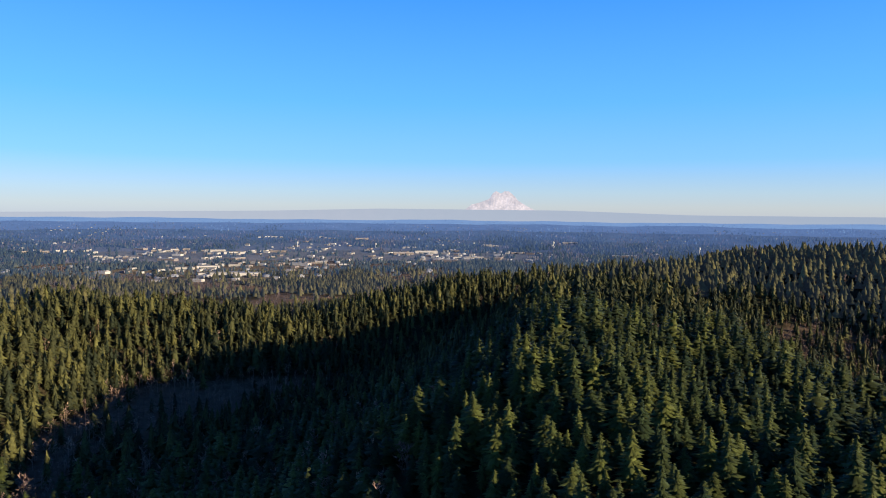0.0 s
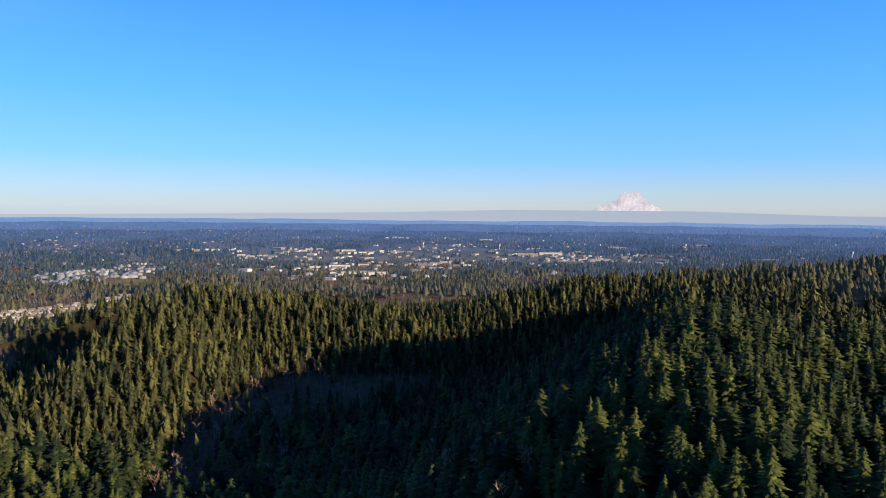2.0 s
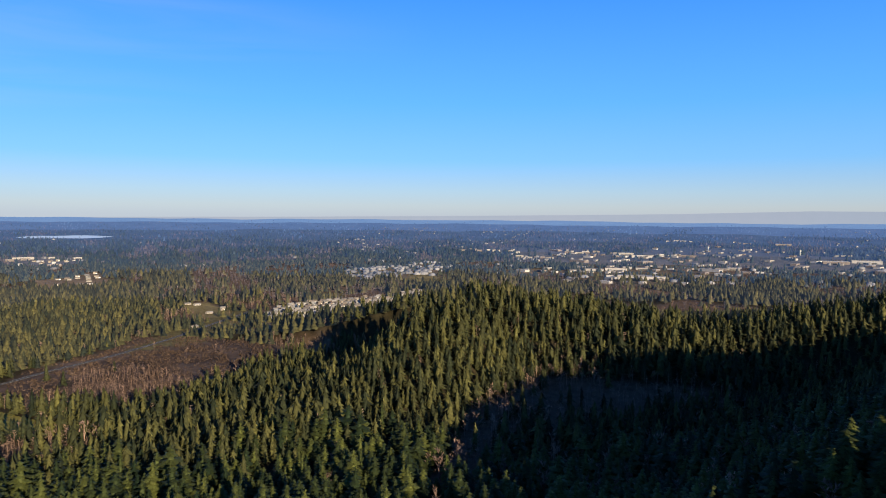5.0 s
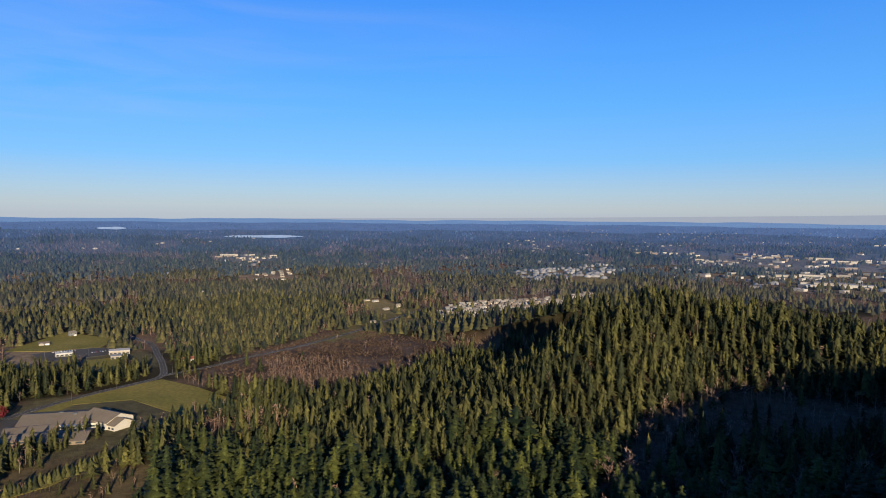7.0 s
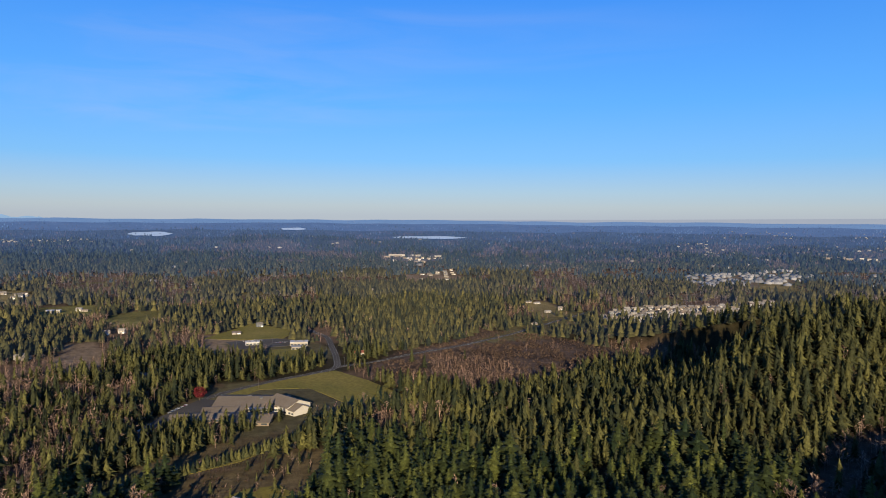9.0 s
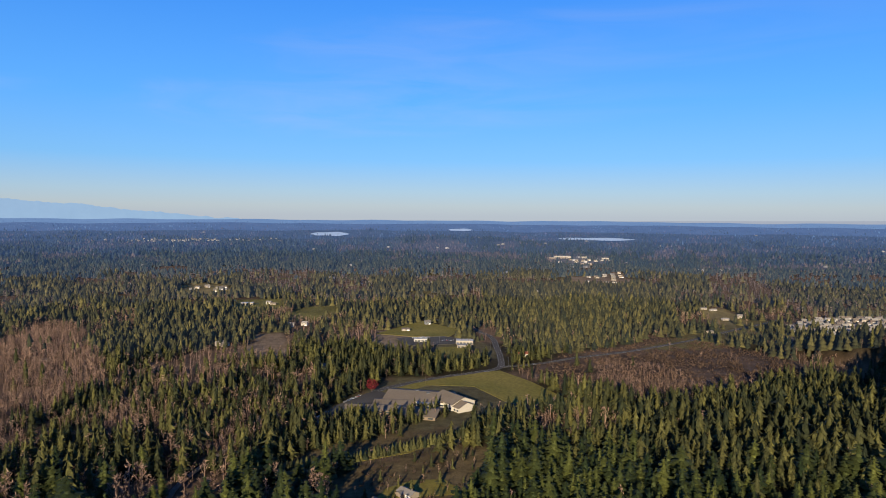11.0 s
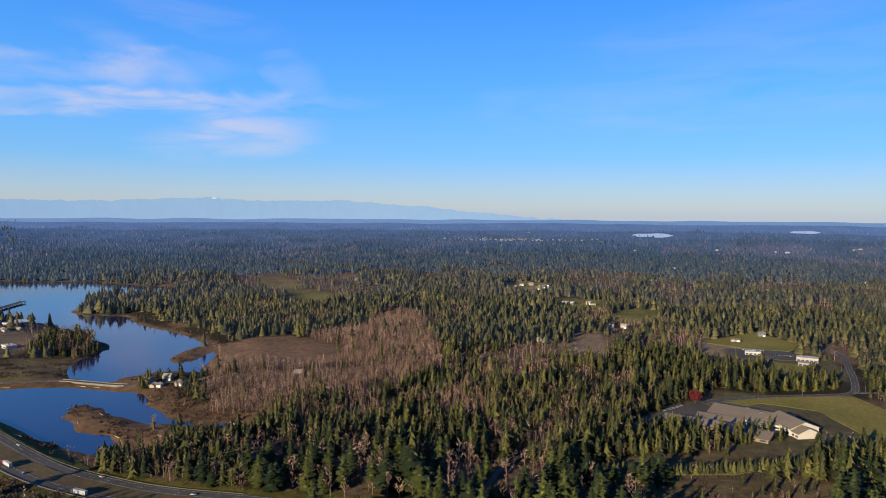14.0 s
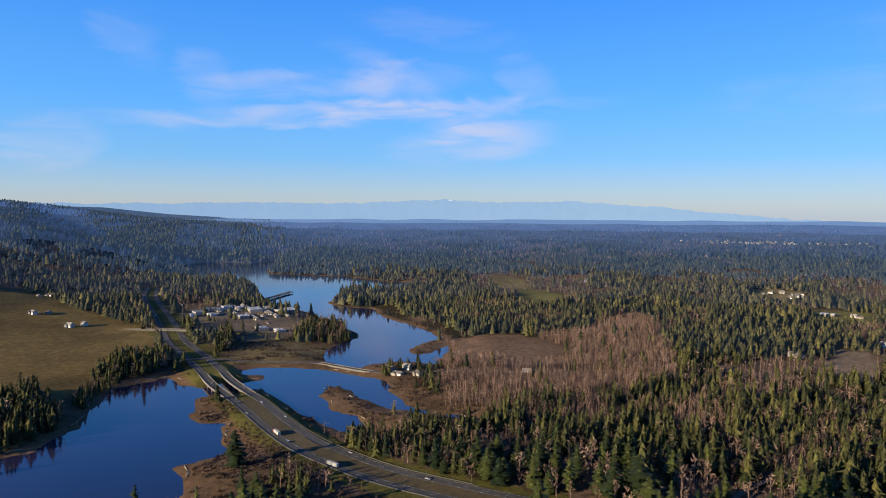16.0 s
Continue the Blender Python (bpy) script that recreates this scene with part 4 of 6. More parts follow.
def grove(outline, step, tall, seed, bare=0.15):
    """A small close wood of firs with some leafless trees, such as stand on the shores."""
    rng = np.random.RandomState(seed)
    p = np.array(outline, float)
    X, Y = np.meshgrid(np.arange(p[:, 0].min() - 8, p[:, 0].max() + 8, step), np.arange(p[:, 1].min() - 8, p[:, 1].max() + 8, step))
    x, y = X.ravel() + rng.uniform(-0.45, 0.45, X.size) * step, Y.ravel() + rng.uniform(-0.45, 0.45, X.size) * step
    k = (off_polygon(x, y, outline) + 4 * wobble(x, y, 11) < 0) & (off_water(x, y) > 0.5) & (off_line(x, y, HIGHWAY) > 17)
    x, y = x[k], y[k]
    h = tall * np.clip(rng.lognormal(0, 0.25, len(x)), 0.5, 1.5)
    fir = rng.uniform(size=len(x)) > bare
    z = ground_z(x, y) - 0.3
    plant("grove", SLOPE_FIRS, x[fir], y[fir], z[fir], h[fir], h[fir] * 1.15, FIR, "dark close grove of firs on the shore", "trees", rng)
    plant("grove_bare", MID_BARE, x[~fir], y[~fir], z[~fir], h[~fir], h[~fir] * 1.2, ALDER, "leafless trees on the edge of the shore grove", "trees", rng)


grove([(-305, -610), (-325, -595), (-318, -560), (-290, -495), (-254, -478), (-225, -478), (-215, -560)], 5.5, 13, 301)
grove([(-404, -610), (-456, -648), (-490, -630), (-452, -588), (-399, -585)], 5, 12, 302)
grove([(-330, -530), (-360, -562), (-395, -582), (-390, -592), (-345, -568), (-322, -540)], 4.5, 9, 303)
grove([(-270, -258), (-288, -292), (-304, -280), (-296, -240)], 6, 10, 304, 0.3)
grove([(-345, -282), (-352, -240), (-346, -190), (-380, -180), (-430, -230), (-410, -275), (-385, -298)], 5.5, 11, 305, 0.35)
grove([(-492, 70), (-508, 52), (-516, 66), (-500, 88)], 5, 11, 321, 0.1)
grove([(-486, 104), (-494, 98), (-499, 112), (-490, 118)], 4.5, 10, 322, 0)
grove([(-470, 150), (-486, 178), (-474, 186), (-462, 160)], 5, 11, 323, 0.2)
grove([(-498, -10), (-513, 16), (-507, 66), (-504, 106), (-462, 97), (-445, -5)], 6, 12, 327, 0.15)
grove([(-519, 111), (-529, 143), (-498, 141), (-487, 106)], 6.5, 9, 328, 0.2)
grove([(-580, -16), (-601, 8), (-556, 26), (-523, 16), (-522, -10)], 6, 13, 329, 0.35)
grove([(-440, -470), (-444, -462), (-449, -468), (-446, -476)], 4, 12, 306, 0)
grove([(-556, -395), (-545, -392), (-546, -382), (-556, -384)], 5, 11, 307, 0)
grove([(-525, -595), (-609, -685), (-624, -678), (-546, -592)], 5.5, 14, 308, 0.1)
grove([(-725, -645), (-770, -621), (-681, -522), (-649, -523), (-649, -559), (-634, -583)], 5.5, 14, 309, 0.45)
grove([(-602, -754), (-648, -797), (-598, -719), (-565, -695)], 5.5, 14, 310, 0.2)
grove([(-560, -735), (-610, -820), (-625, -830), (-640, -900), (-600, -900), (-575, -820)], 7, 9, 311, 0.5)


def brush_field(outline, step, seed):
    """Low tangled winter brush over wet ground."""
    rng = np.random.RandomState(seed)
    p = np.array(outline, float)
    X, Y = np.meshgrid(np.arange(p[:, 0].min(), p[:, 0].max(), step), np.arange(p[:, 1].min(), p[:, 1].max(), step))
    x, y = X.ravel() + rng.uniform(-0.5, 0.5, X.size) * step, Y.ravel() + rng.uniform(-0.5, 0.5, X.size) * step
    k = (off_polygon(x, y, outline) + 10 * wobble(x, y, 23) < 0) & (off_water(x, y) > 0.5) & (wobble(x, y, 19) + 0.7 * wobble(x, y, 7) > -0.25)
    for line, w in ROADS:
        k &= off_line(x, y, line) > w / 2 + 2
    x, y = x[k], y[k]
    h = rng.uniform(0.7, 2.6, len(x)) * (1 + 0.5 * wobble(x, y, 31))
    plant("brush", BUSHES, x, y, ground_z(x, y) - 0.1, h, h * 1.9, BRUSH, "low reddish brown brush over the marsh", "brush", rng)


brush_field(MARSH, 3.6, 401)
grove([(-310, 50), (-340, 100), (-370, 120), (-420, 145), (-405, 57), (-385, 48)], 13, 6, 326, 0.45)
brush_field([(-312, 50), (-345, 100), (-372, 118), (-420, 142), (-405, 57), (-385, 48)], 6.0, 406)
grove([(-312, 50), (-345, 100), (-352, 95), (-330, 48)], 9, 8, 324, 0.5)
grove([(-385, 95), (-392, 120), (-415, 135), (-408, 110)], 8, 7, 325, 0.4)
brush_field([(-245, -305), (-275, -335), (-300, -350), (-350, -390), (-352, -420), (-395, -475), (-408, -462), (-380, -405), (-352, -345), (-330, -290), (-300, -240), (-262, -250)], 3.0, 402)
brush_field([(-410, -300), (-432, -330), (-468, -395), (-490, -410), (-500, -402), (-476, -368), (-455, -318), (-440, -290)], 3.0, 403)
brush_field([(-420, -395), (-440, -455), (-452, -470), (-446, -440), (-430, -395), (-400, -345), (-385, -310), (-378, -318), (-400, -360)], 2.6, 404)
brush_field([(-545, -370), (-480, -345), (-475, -262), (-520, -240), (-600, -290), (-600, -340)], 3.4, 405)

brush_field(TOWN_GREEN, 4.2, 407)
thicket(TOWN_GREEN, 11, 7, 208)

# ---- the far distance ----
def part(name, bm, material, parent=None, label=""):
    me = bpy.data.meshes.new(name)
    bm.to_mesh(me)
    bm.free()
    me.materials.append(material)
    ob = new(name, me)
    ob.parent = parent
    if label:
        ob["label"] = label
    return ob


def ridged(seed, n, rough=0.55):
    """A jagged skyline of n heights between 0 and 1, by halving."""
    rng = np.random.RandomState(seed)
    v, amp = np.zeros(2), 0.5
    while len(v) < n:
        m = (v[:-1] + v[1:]) / 2 + rng.uniform(-amp, amp, len(v) - 1)
        w = np.empty(len(v) * 2 - 1)
        w[0::2], w[1::2] = v, m
        v, amp = w, amp * rough
    v = v[:n]
    return (v - v.min()) / (v.max() - v.min() + 1e-9)


def range_sheet(name, yaws, tops, foot, r, depth, material, label):
    """A far mountain range: a slope that rises from its foot to an uneven skyline. Angles in degrees over the eye's level."""
    rows = []
    for s in np.linspace(0, 1, 7):
        rr = r - depth * (1 - s)
        up = foot + (tops - foot) * s + (0.05 * wobble(yaws * 40 + s * 200, yaws * 0 + s * 90, 17) * s * (1 - s) * 4)
        rows.append((-np.sin(np.radians(yaws)) * rr, np.cos(np.radians(yaws)) * rr, HOVER + rr * np.tan(np.radians(up))))
    X, Y, Z = (np.array([row[k] for row in rows]) for k in range(3))
    ob = grid_object(name, X, Y, Z)
    ob.data.materials.append(material)
    return tagged(ob, label, "mountains", kind="structure")


# the far ranges emit their haze: blue and mauve painted in as glow
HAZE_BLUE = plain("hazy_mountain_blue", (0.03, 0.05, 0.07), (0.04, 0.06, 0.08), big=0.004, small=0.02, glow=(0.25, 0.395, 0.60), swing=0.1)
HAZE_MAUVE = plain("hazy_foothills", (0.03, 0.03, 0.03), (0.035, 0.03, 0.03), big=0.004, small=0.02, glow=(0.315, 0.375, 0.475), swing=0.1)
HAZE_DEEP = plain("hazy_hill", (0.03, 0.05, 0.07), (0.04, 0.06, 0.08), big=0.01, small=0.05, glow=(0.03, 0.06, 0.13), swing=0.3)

yy = np.linspace(90, 160, 420)
crest = np.interp(yy, [90, 93.5, 97, 103, 105, 110, 112, 117, 118.5, 120, 122, 124, 128, 131, 138, 145, 160], [-0.4, -0.2, 0.16, 0.72, 0.8, 1.12, 0.98, 1.08, 1.22, 1.3, 1.2, 1.12, 0.95, 0.93, 1.0, 0.88, 0.9])
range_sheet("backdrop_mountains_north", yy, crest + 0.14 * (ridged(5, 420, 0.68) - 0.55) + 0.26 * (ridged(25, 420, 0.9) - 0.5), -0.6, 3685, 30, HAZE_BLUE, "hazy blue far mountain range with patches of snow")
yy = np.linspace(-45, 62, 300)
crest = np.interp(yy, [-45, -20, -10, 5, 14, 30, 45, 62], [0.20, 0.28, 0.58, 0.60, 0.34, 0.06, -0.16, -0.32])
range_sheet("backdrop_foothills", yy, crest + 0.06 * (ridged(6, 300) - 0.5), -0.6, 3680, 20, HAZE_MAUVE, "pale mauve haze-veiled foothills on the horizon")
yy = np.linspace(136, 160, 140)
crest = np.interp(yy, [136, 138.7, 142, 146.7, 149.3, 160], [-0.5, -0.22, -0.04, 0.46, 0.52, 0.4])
range_sheet("backdrop_hill", yy, crest + 0.05 * (ridged(7, 140) - 0.5), -0.7, 3660, 40, HAZE_DEEP, "wooded hill far behind the inlet in painted haze blue")


def snow_mountain():
    """The great snow-capped volcano: a thin sheet shaped to the camera's view, with ribs, gullies and a blunt double
    summit.
    """
    n, rows = 160, 40
    yaws = np.linspace(-8.6, -0.6, n)
    prof = np.interp(yaws, [-8.6, -7.79, -7.42, -6.86, -6.29, -5.86, -5.48, -5.11, -4.79, -4.41, -4.13, -3.85, -3.1, -2.4, -1.79, -1.46, -0.6], [0.35, 0.5, 0.68, 0.96, 1.33, 1.79, 2.12, 2.12, 1.93, 2.16, 1.97, 1.5, 1.21, 1.02, 0.54, 0.44, 0.35])
    ribs = ridged(9, n, 0.7) - 0.5
    X, Y, Z = [], [], []
    for k in range(rows):
        s = k / (rows - 1)
        rr = 3690 - 6 * (1 - s)
        rib = np.roll(ribs, int(6 * (1 - s))) * (1 - abs(2 * s - 0.9)) * 6
        up = 0.2 + (prof + 0.05 * ribs - 0.2) * s ** 0.9
        X.append(-np.sin(np.radians(yaws)) * (rr + rib)), Y.append(np.cos(np.radians(yaws)) * (rr + rib)), Z.append(HOVER + rr * np.tan(np.radians(up)))
    ob = grid_object("backdrop_snow_mountain", np.array(X), np.array(Y), np.array(Z))
    ob.data.materials.append(SNOW)
    tagged(ob, "snow-covered volcano with painted pink glow above the haze", "mountain", kind="structure")


snow_mountain()
# crest snow with haze painted over it as emission
SNOW_PATCH_HAZED = plain("far_snow", (0.25, 0.26, 0.28), (0.3, 0.31, 0.33), glow=(0.22, 0.33, 0.47))
yy = np.linspace(118.4, 120.8, 60)
crest = np.interp(yy, [118.4, 119.0, 119.6, 120.2, 120.8], [1.12, 1.20, 1.26, 1.22, 1.12])
range_sheet("backdrop_snow_crest", yy, crest + 0.16 * (ridged(15, 60, 0.75) - 0.6), 1.12, 3684, 1, SNOW_PATCH_HAZED, "snow on the far range's highest crest")

# far lakes, silver strips in the woods of the plain
# the lakes' silver sheen is painted as emission
LAKE_GLOW = plain("far_lake", (0.15, 0.17, 0.2), (0.18, 0.2, 0.22), rough=0.4, glow=(0.24, 0.30, 0.40))


def far_lake(yaw0, yaw1, up0, up1):
    u = np.linspace(-1, 1, 40)
    a = np.radians((yaw0 + yaw1) / 2 + u * (yaw1 - yaw0) / 2)
    swell = (1 - u ** 4) * (1 + 0.15 * np.sin(u * 5))
    q = np.linspace(FAR_START, FAR_END, 300)
    seen = np.degrees(np.arctan((far_lift(q) - HOVER) / q))
    rows = []
    for s in np.linspace(-1, 1, 5):
        up = (up0 + up1) / 2 + s * swell * (up1 - up0) / 2
        rr = np.interp(up, seen, q) - 50          # where the climbing plain shows at that angle
        rows.append((-np.sin(a) * rr, np.cos(a) * rr, HOVER + rr * np.tan(np.radians(up))))
    X, Y, Z = (np.array([q[k] for q in rows]) for k in range(3))
    ob = grid_object("water_far_lake", X, Y, Z)
    ob.data.materials.append(LAKE_GLOW)
    tagged(ob, "pale silver lake far out among the woods", "water", kind="structure")


for lake in ((85.7, 82.5, -1.66, -1.36), (65.2, 58.9, -1.86, -1.66), (74.3, 72.2, -1.20, -1.02)):
    far_lake(*lake)

# ---- building blocks ----
def box(bm, x0, x1, y0, y1, z0, z1):
    vs = [bm.verts.new(p) for p in ((x0, y0, z0), (x1, y0, z0), (x1, y1, z0), (x0, y1, z0), (x0, y0, z1), (x1, y0, z1), (x1, y1, z1), (x0, y1, z1))]
    for f in ((0, 3, 2, 1), (4, 5, 6, 7), (0, 1, 5, 4), (1, 2, 6, 5), (2, 3, 7, 6), (3, 0, 4, 7)):
        bm.faces.new([vs[k] for k in f])
    return vs


def boxes(*dims):
    bm = bmesh.new()
    for d in dims:
        box(bm, *d)
    return bm


def rod(bm, x, y, z0, z1, r, n=8, r2=None):
    r2 = r if r2 is None else r2
    a = [bm.verts.new((x + r * math.cos(6.283 * k / n), y + r * math.sin(6.283 * k / n), z0)) for k in range(n)]
    b = [bm.verts.new((x + r2 * math.cos(6.283 * k / n), y + r2 * math.sin(6.283 * k / n), z1)) for k in range(n)]
    for k in range(n):
        bm.faces.new((a[k], a[(k + 1) % n], b[(k + 1) % n], b[k]))
    bm.faces.new(a[::-1]), bm.faces.new(b)


def spline(line, step):
    """Evenly spaced points on a smooth curve through the line's points, with the way across at each."""
    p = np.array(line, float)
    p = np.concatenate([[2 * p[0] - p[1]], p, [2 * p[-1] - p[-2]]])
    out = []
    for k in range(1, len(p) - 2):
        n = max(2, int(np.hypot(*(p[k + 1] - p[k])) / step))
        for s in np.arange(n) / n:
            a, b, c, d = p[k - 1], p[k], p[k + 1], p[k + 2]
            out.append(0.5 * (2 * b + (c - a) * s + (2 * a - 5 * b + 4 * c - d) * s * s + (3 * b - a - 3 * c + d) * s ** 3))
    out = np.array(out + [p[-2]])
    t = np.gradient(out, axis=0)
    t /= np.linalg.norm(t, axis=1)[:, None]
    return out, np.stack([t[:, 1], -t[:, 0]], 1)


def ribbon(pts, across, lo, hi, z, thick=0.4):
    """A strip along a curve from lo to hi metres to the right of it, with thickness."""
    bm = bmesh.new()
    rows = []
    for k in range(len(pts)):
        a, b = pts[k] + across[k] * lo, pts[k] + across[k] * hi
        rows.append([bm.verts.new((*q, zz)) for q, zz in ((a, z[k] - thick), (a, z[k]), (b, z[k]), (b, z[k] - thick))])
    for r0, r1 in zip(rows, rows[1:]):
        for j in range(3):
            bm.faces.new((r0[j], r0[j + 1], r1[j + 1], r1[j]))
    bm.faces.new(rows[0][::-1]), bm.faces.new(rows[-1])
    bmesh.ops.recalc_face_normals(bm, faces=bm.faces)
    return bm


def road(name, line, lanes, lift, label, floor=None, step=8, edge=True):
    """A carriageway: lanes is (lo, hi) across the line; white edge lines and a broken lane line lie on it."""
    pts, across = spline(line, step)
    mid = pts + across * (lanes[0] + lanes[1]) / 2
    z = np.max([ground_z((pts + across * o)[:, 0], (pts + across * o)[:, 1]) for o in (lanes[0], sum(lanes) / 2, lanes[1])], 0)
    if floor is not None:
        z = np.maximum(z, floor)
    for _ in range(4):
        z[1:-1] = np.maximum(z[1:-1], (z[:-2] + z[1:-1] + z[2:]) / 3)
    z = z + lift
    ob = part(name, ribbon(pts, across, *lanes, z), ASPHALT)
    tagged(ob, label, "road", kind="structure")
    if edge:
        for o in (lanes[0] + 0.8, lanes[1] - 0.8):
            part("edge_line", ribbon(pts, across, o - 0.06, o + 0.06, z + 0.02, 0.015), PAINT_WHITE, ob)
    bm = bmesh.new()
    c = sum(lanes) / 2
    fine, fx = spline(line, 4)
    for k in range(0, len(fine) - 1, 3):
        zz = float(np.interp(k, np.linspace(0, len(fine) - 1, len(z)), z)) + 0.03
        q = [fine[k] + fx[k] * (c - 0.1), fine[k] + fx[k] * (c + 0.1), fine[k + 1] + fx[k + 1] * (c + 0.1), fine[k + 1] + fx[k + 1] * (c - 0.1)]
        bm.faces.new([bm.verts.new((*v, zz)) for v in q])
    part("lane_line", bm, PAINT_WHITE, ob)
    return ob, pts, across, z


# ---- roads and bridges ----
STEEL = plain("galvanised_steel", (0.11, 0.11, 0.11), (0.16, 0.16, 0.155), big=0.5, small=3, rough=0.6, metal=0.3, swing=0.1)
east_road, hw_pts, hw_x, hw_z = road("road_highway_east", HIGHWAY, (-13.4, -5.9), 0.25, "grey asphalt carriageway of the divided highway", floor=4.2)
west_road = road("road_highway_west", HIGHWAY, (5.9, 13.4), 0.25, "grey asphalt carriageway of the divided highway", floor=4.2)[0]
bay_road, br_pts, br_x, br_z = road("road_bay", BAY_ROAD, (-2.9, 2.9), 0.25, "old two-lane asphalt road across the bay", floor=2.4)
road("road_school", SCHOOL_ROAD, (-3.6, 3.6), 0.25, "two-lane asphalt road past the school")
road("road_cross", CROSS_ROAD, (-2.9, 2.9), 0.25, "two-lane asphalt road through the marsh")
pts, across = spline(RAIL, 6)
rz = ground_z(pts[:, 0], pts[:, 1]) + 0.5
tagged(part("road_rail_bed", ribbon(pts, across, -1.6, 1.6, rz, 0.5), GRAVEL), "gravel rail bed with a single track in the woods", "railway", kind="structure")
q0 = int(np.argmin(np.hypot(hw_pts[:, 0] + 412, hw_pts[:, 1] + 440)))
median = part("road_median", ribbon(hw_pts[:q0], hw_x[:q0], -5.8, 5.8, hw_z[:q0] - 0.1, 0.5), VERGE)
tagged(median, "dry brown grass median between the carriageways", "grass", kind="structure")


def between(pts, a, b):
    """Index range of a curve between the points nearest to a and b."""
    i, j = (int(np.argmin(np.hypot(*(pts - np.array(q)).T))) for q in (a, b))
    return min(i, j), max(i, j) + 1


def bridge(name, pts, across, z, lo, hi, rail_h, label, piers=3, wall=CONCRETE):
    """Deck slab, two railings and pier rows over a stretch of a curve."""
    top = new(name)
    tagged(top, label, "bridge")
    part("deck", ribbon(pts, across, lo - 0.5, hi + 0.5, z - 0.42, 0.9), CONCRETE, top)
    part("railing", ribbon(pts, across, lo - 0.5, lo - 0.15, z + rail_h, rail_h + 0.5), wall, top)
    part("railing", ribbon(pts, across, hi + 0.15, hi + 0.5, z + rail_h, rail_h + 0.5), wall, top)
    for k in np.linspace(0, len(pts) - 1, piers + 2).astype(int)[1:-1]:
        for s in (0.15, 0.85):
            q = pts[k] + across[k] * (lo + (hi - lo) * s)
            bm = bmesh.new()
            rod(bm, q[0], q[1], -3.0, z[k] - 1.2, 0.7, 10)
            part("pier", bm, CONCRETE, top)
    return top


i, j = between(hw_pts, (-408, -438), (-458, -530))
for lo, hi in ((-13.4, -5.9), (5.9, 13.4)):
    bridge("highway_bridge", hw_pts[i:j], hw_x[i:j], hw_z[i:j], lo, hi, 0.55, "low concrete highway bridge over the tidal channel", 5)
i, j = between(br_pts, (-557, -472), (-553, -405))
bridge("bay_bridge", br_pts[i:j], br_x[i:j], br_z[i:j], -2.9, 2.9, 0.45, "small pale-railed concrete road bridge over the bay", 4)

# the overpass that crosses the highway beyond the field
ov, ox = spline([(-520, -860), (-546, -813), (-574, -767), (-598, -713), (-625, -667), (-645, -630)], 8)
s = np.linspace(0, 1, len(ov))
oz = np.interp(s, [0, 0.22, 0.5, 0.78, 1], [6.5, 9.6, 10.4, 9.6, 6.5])
k0, k1 = int(len(ov) * 0.24), int(len(ov) * 0.78)
bridge("overpass", ov[k0:k1], ox[k0:k1], oz[k0:k1], -3.6, 3.6, 0.8, "pale concrete overpass over the highway", 3)
tagged(part("road_overpass", ribbon(ov, ox, -3.4, 3.4, oz, 0.35), ASPHALT), "asphalt road over the overpass", "road", kind="structure")
for a, b in ((0, k0 + 1), (k1 - 1, len(ov))):
    tagged(part("ground_ramp", ribbon(ov[a:b], ox[a:b], -7, 7, oz[a:b] - 0.36, 6.5), GRASS), "grassy approach ramp of the overpass", "embankment", kind="structure")


def guard_rail(pts, across, z, off):
    top = new("guard_rail")
    tagged(top, "galvanised steel guard rail beside the highway", "guard rail", "guard rails of the highway")
    part("rail", ribbon(pts, across, off - 0.05, off + 0.05, z + 0.55, 0.24), STEEL, top)
    bm = bmesh.new()
    for k in range(0, len(pts), 2):
        q = pts[k] + across[k] * (off + 0.12)
        box(bm, q[0] - 0.08, q[0] + 0.08, q[1] - 0.08, q[1] + 0.08, z[k] - 0.4, z[k] + 0.52)
    tagged(part("posts", bm, STEEL, top), kind="stuff")


for a, b in (((-408, -438), (-326, -180)), ((-458, -530), (-560, -710))):
    i, j = between(hw_pts, a, b)
    for off in (-13.8, 13.8):
        guard_rail(hw_pts[i:j], hw_x[i:j], hw_z[i:j], off)


def lawn(name, outline, label, material=GRASS):
    pts = np.array(outline, float)
    z = float(ground_z(pts[:, 0], pts[:, 1]).max()) + 0.15
    bm = bmesh.new()
    f = bm.faces.new([bm.verts.new((x, y, z)) for x, y in outline])
    if f.normal.z < 0 or sum(a[0] * b[1] - b[0] * a[1] for a, b in zip(outline, outline[1:] + outline[:1])) < 0:
        f.normal_flip()
    low = bmesh.ops.extrude_face_region(bm, geom=[f])
    bmesh.ops.translate(bm, verts=[v for v in low["geom"] if isinstance(v, bmesh.types.BMVert)], vec=(0, 0, -0.8))
    bmesh.ops.recalc_face_normals(bm, faces=bm.faces)
    tagged(part(name, bm, material), label, "lawn", kind="structure")


lawn("ground_school_lawn", LAWNS["school_lawn"], "mown yellow-green playing field beside the school")
lawn("ground_station_lawn", LAWNS["station_lawn"], "mown green lawn below the fire station")
lawn("ground_paddock", LAWNS["paddock"], "green paddock among the houses")
lawn("ground_verge", LAWNS["grass_verge"], "grass strip along the young trees")
lawn("pavement_school_yard", [(-505, 35), (-552, 62), (-590, 98), (-578, 112), (-545, 88), (-530, 66), (-500, 50)], "worn asphalt drive and car park of the school", ASPHALT)
lawn("pavement_shops", [(-845, 170), (-842, 232), (-800, 262), (-788, 228), (-792, 172)], "dark asphalt car park of the roadside shops", ASPHALT)

lawn("ground_garden", LAWNS["house_garden"], "mown garden lawn round the house in the woods")

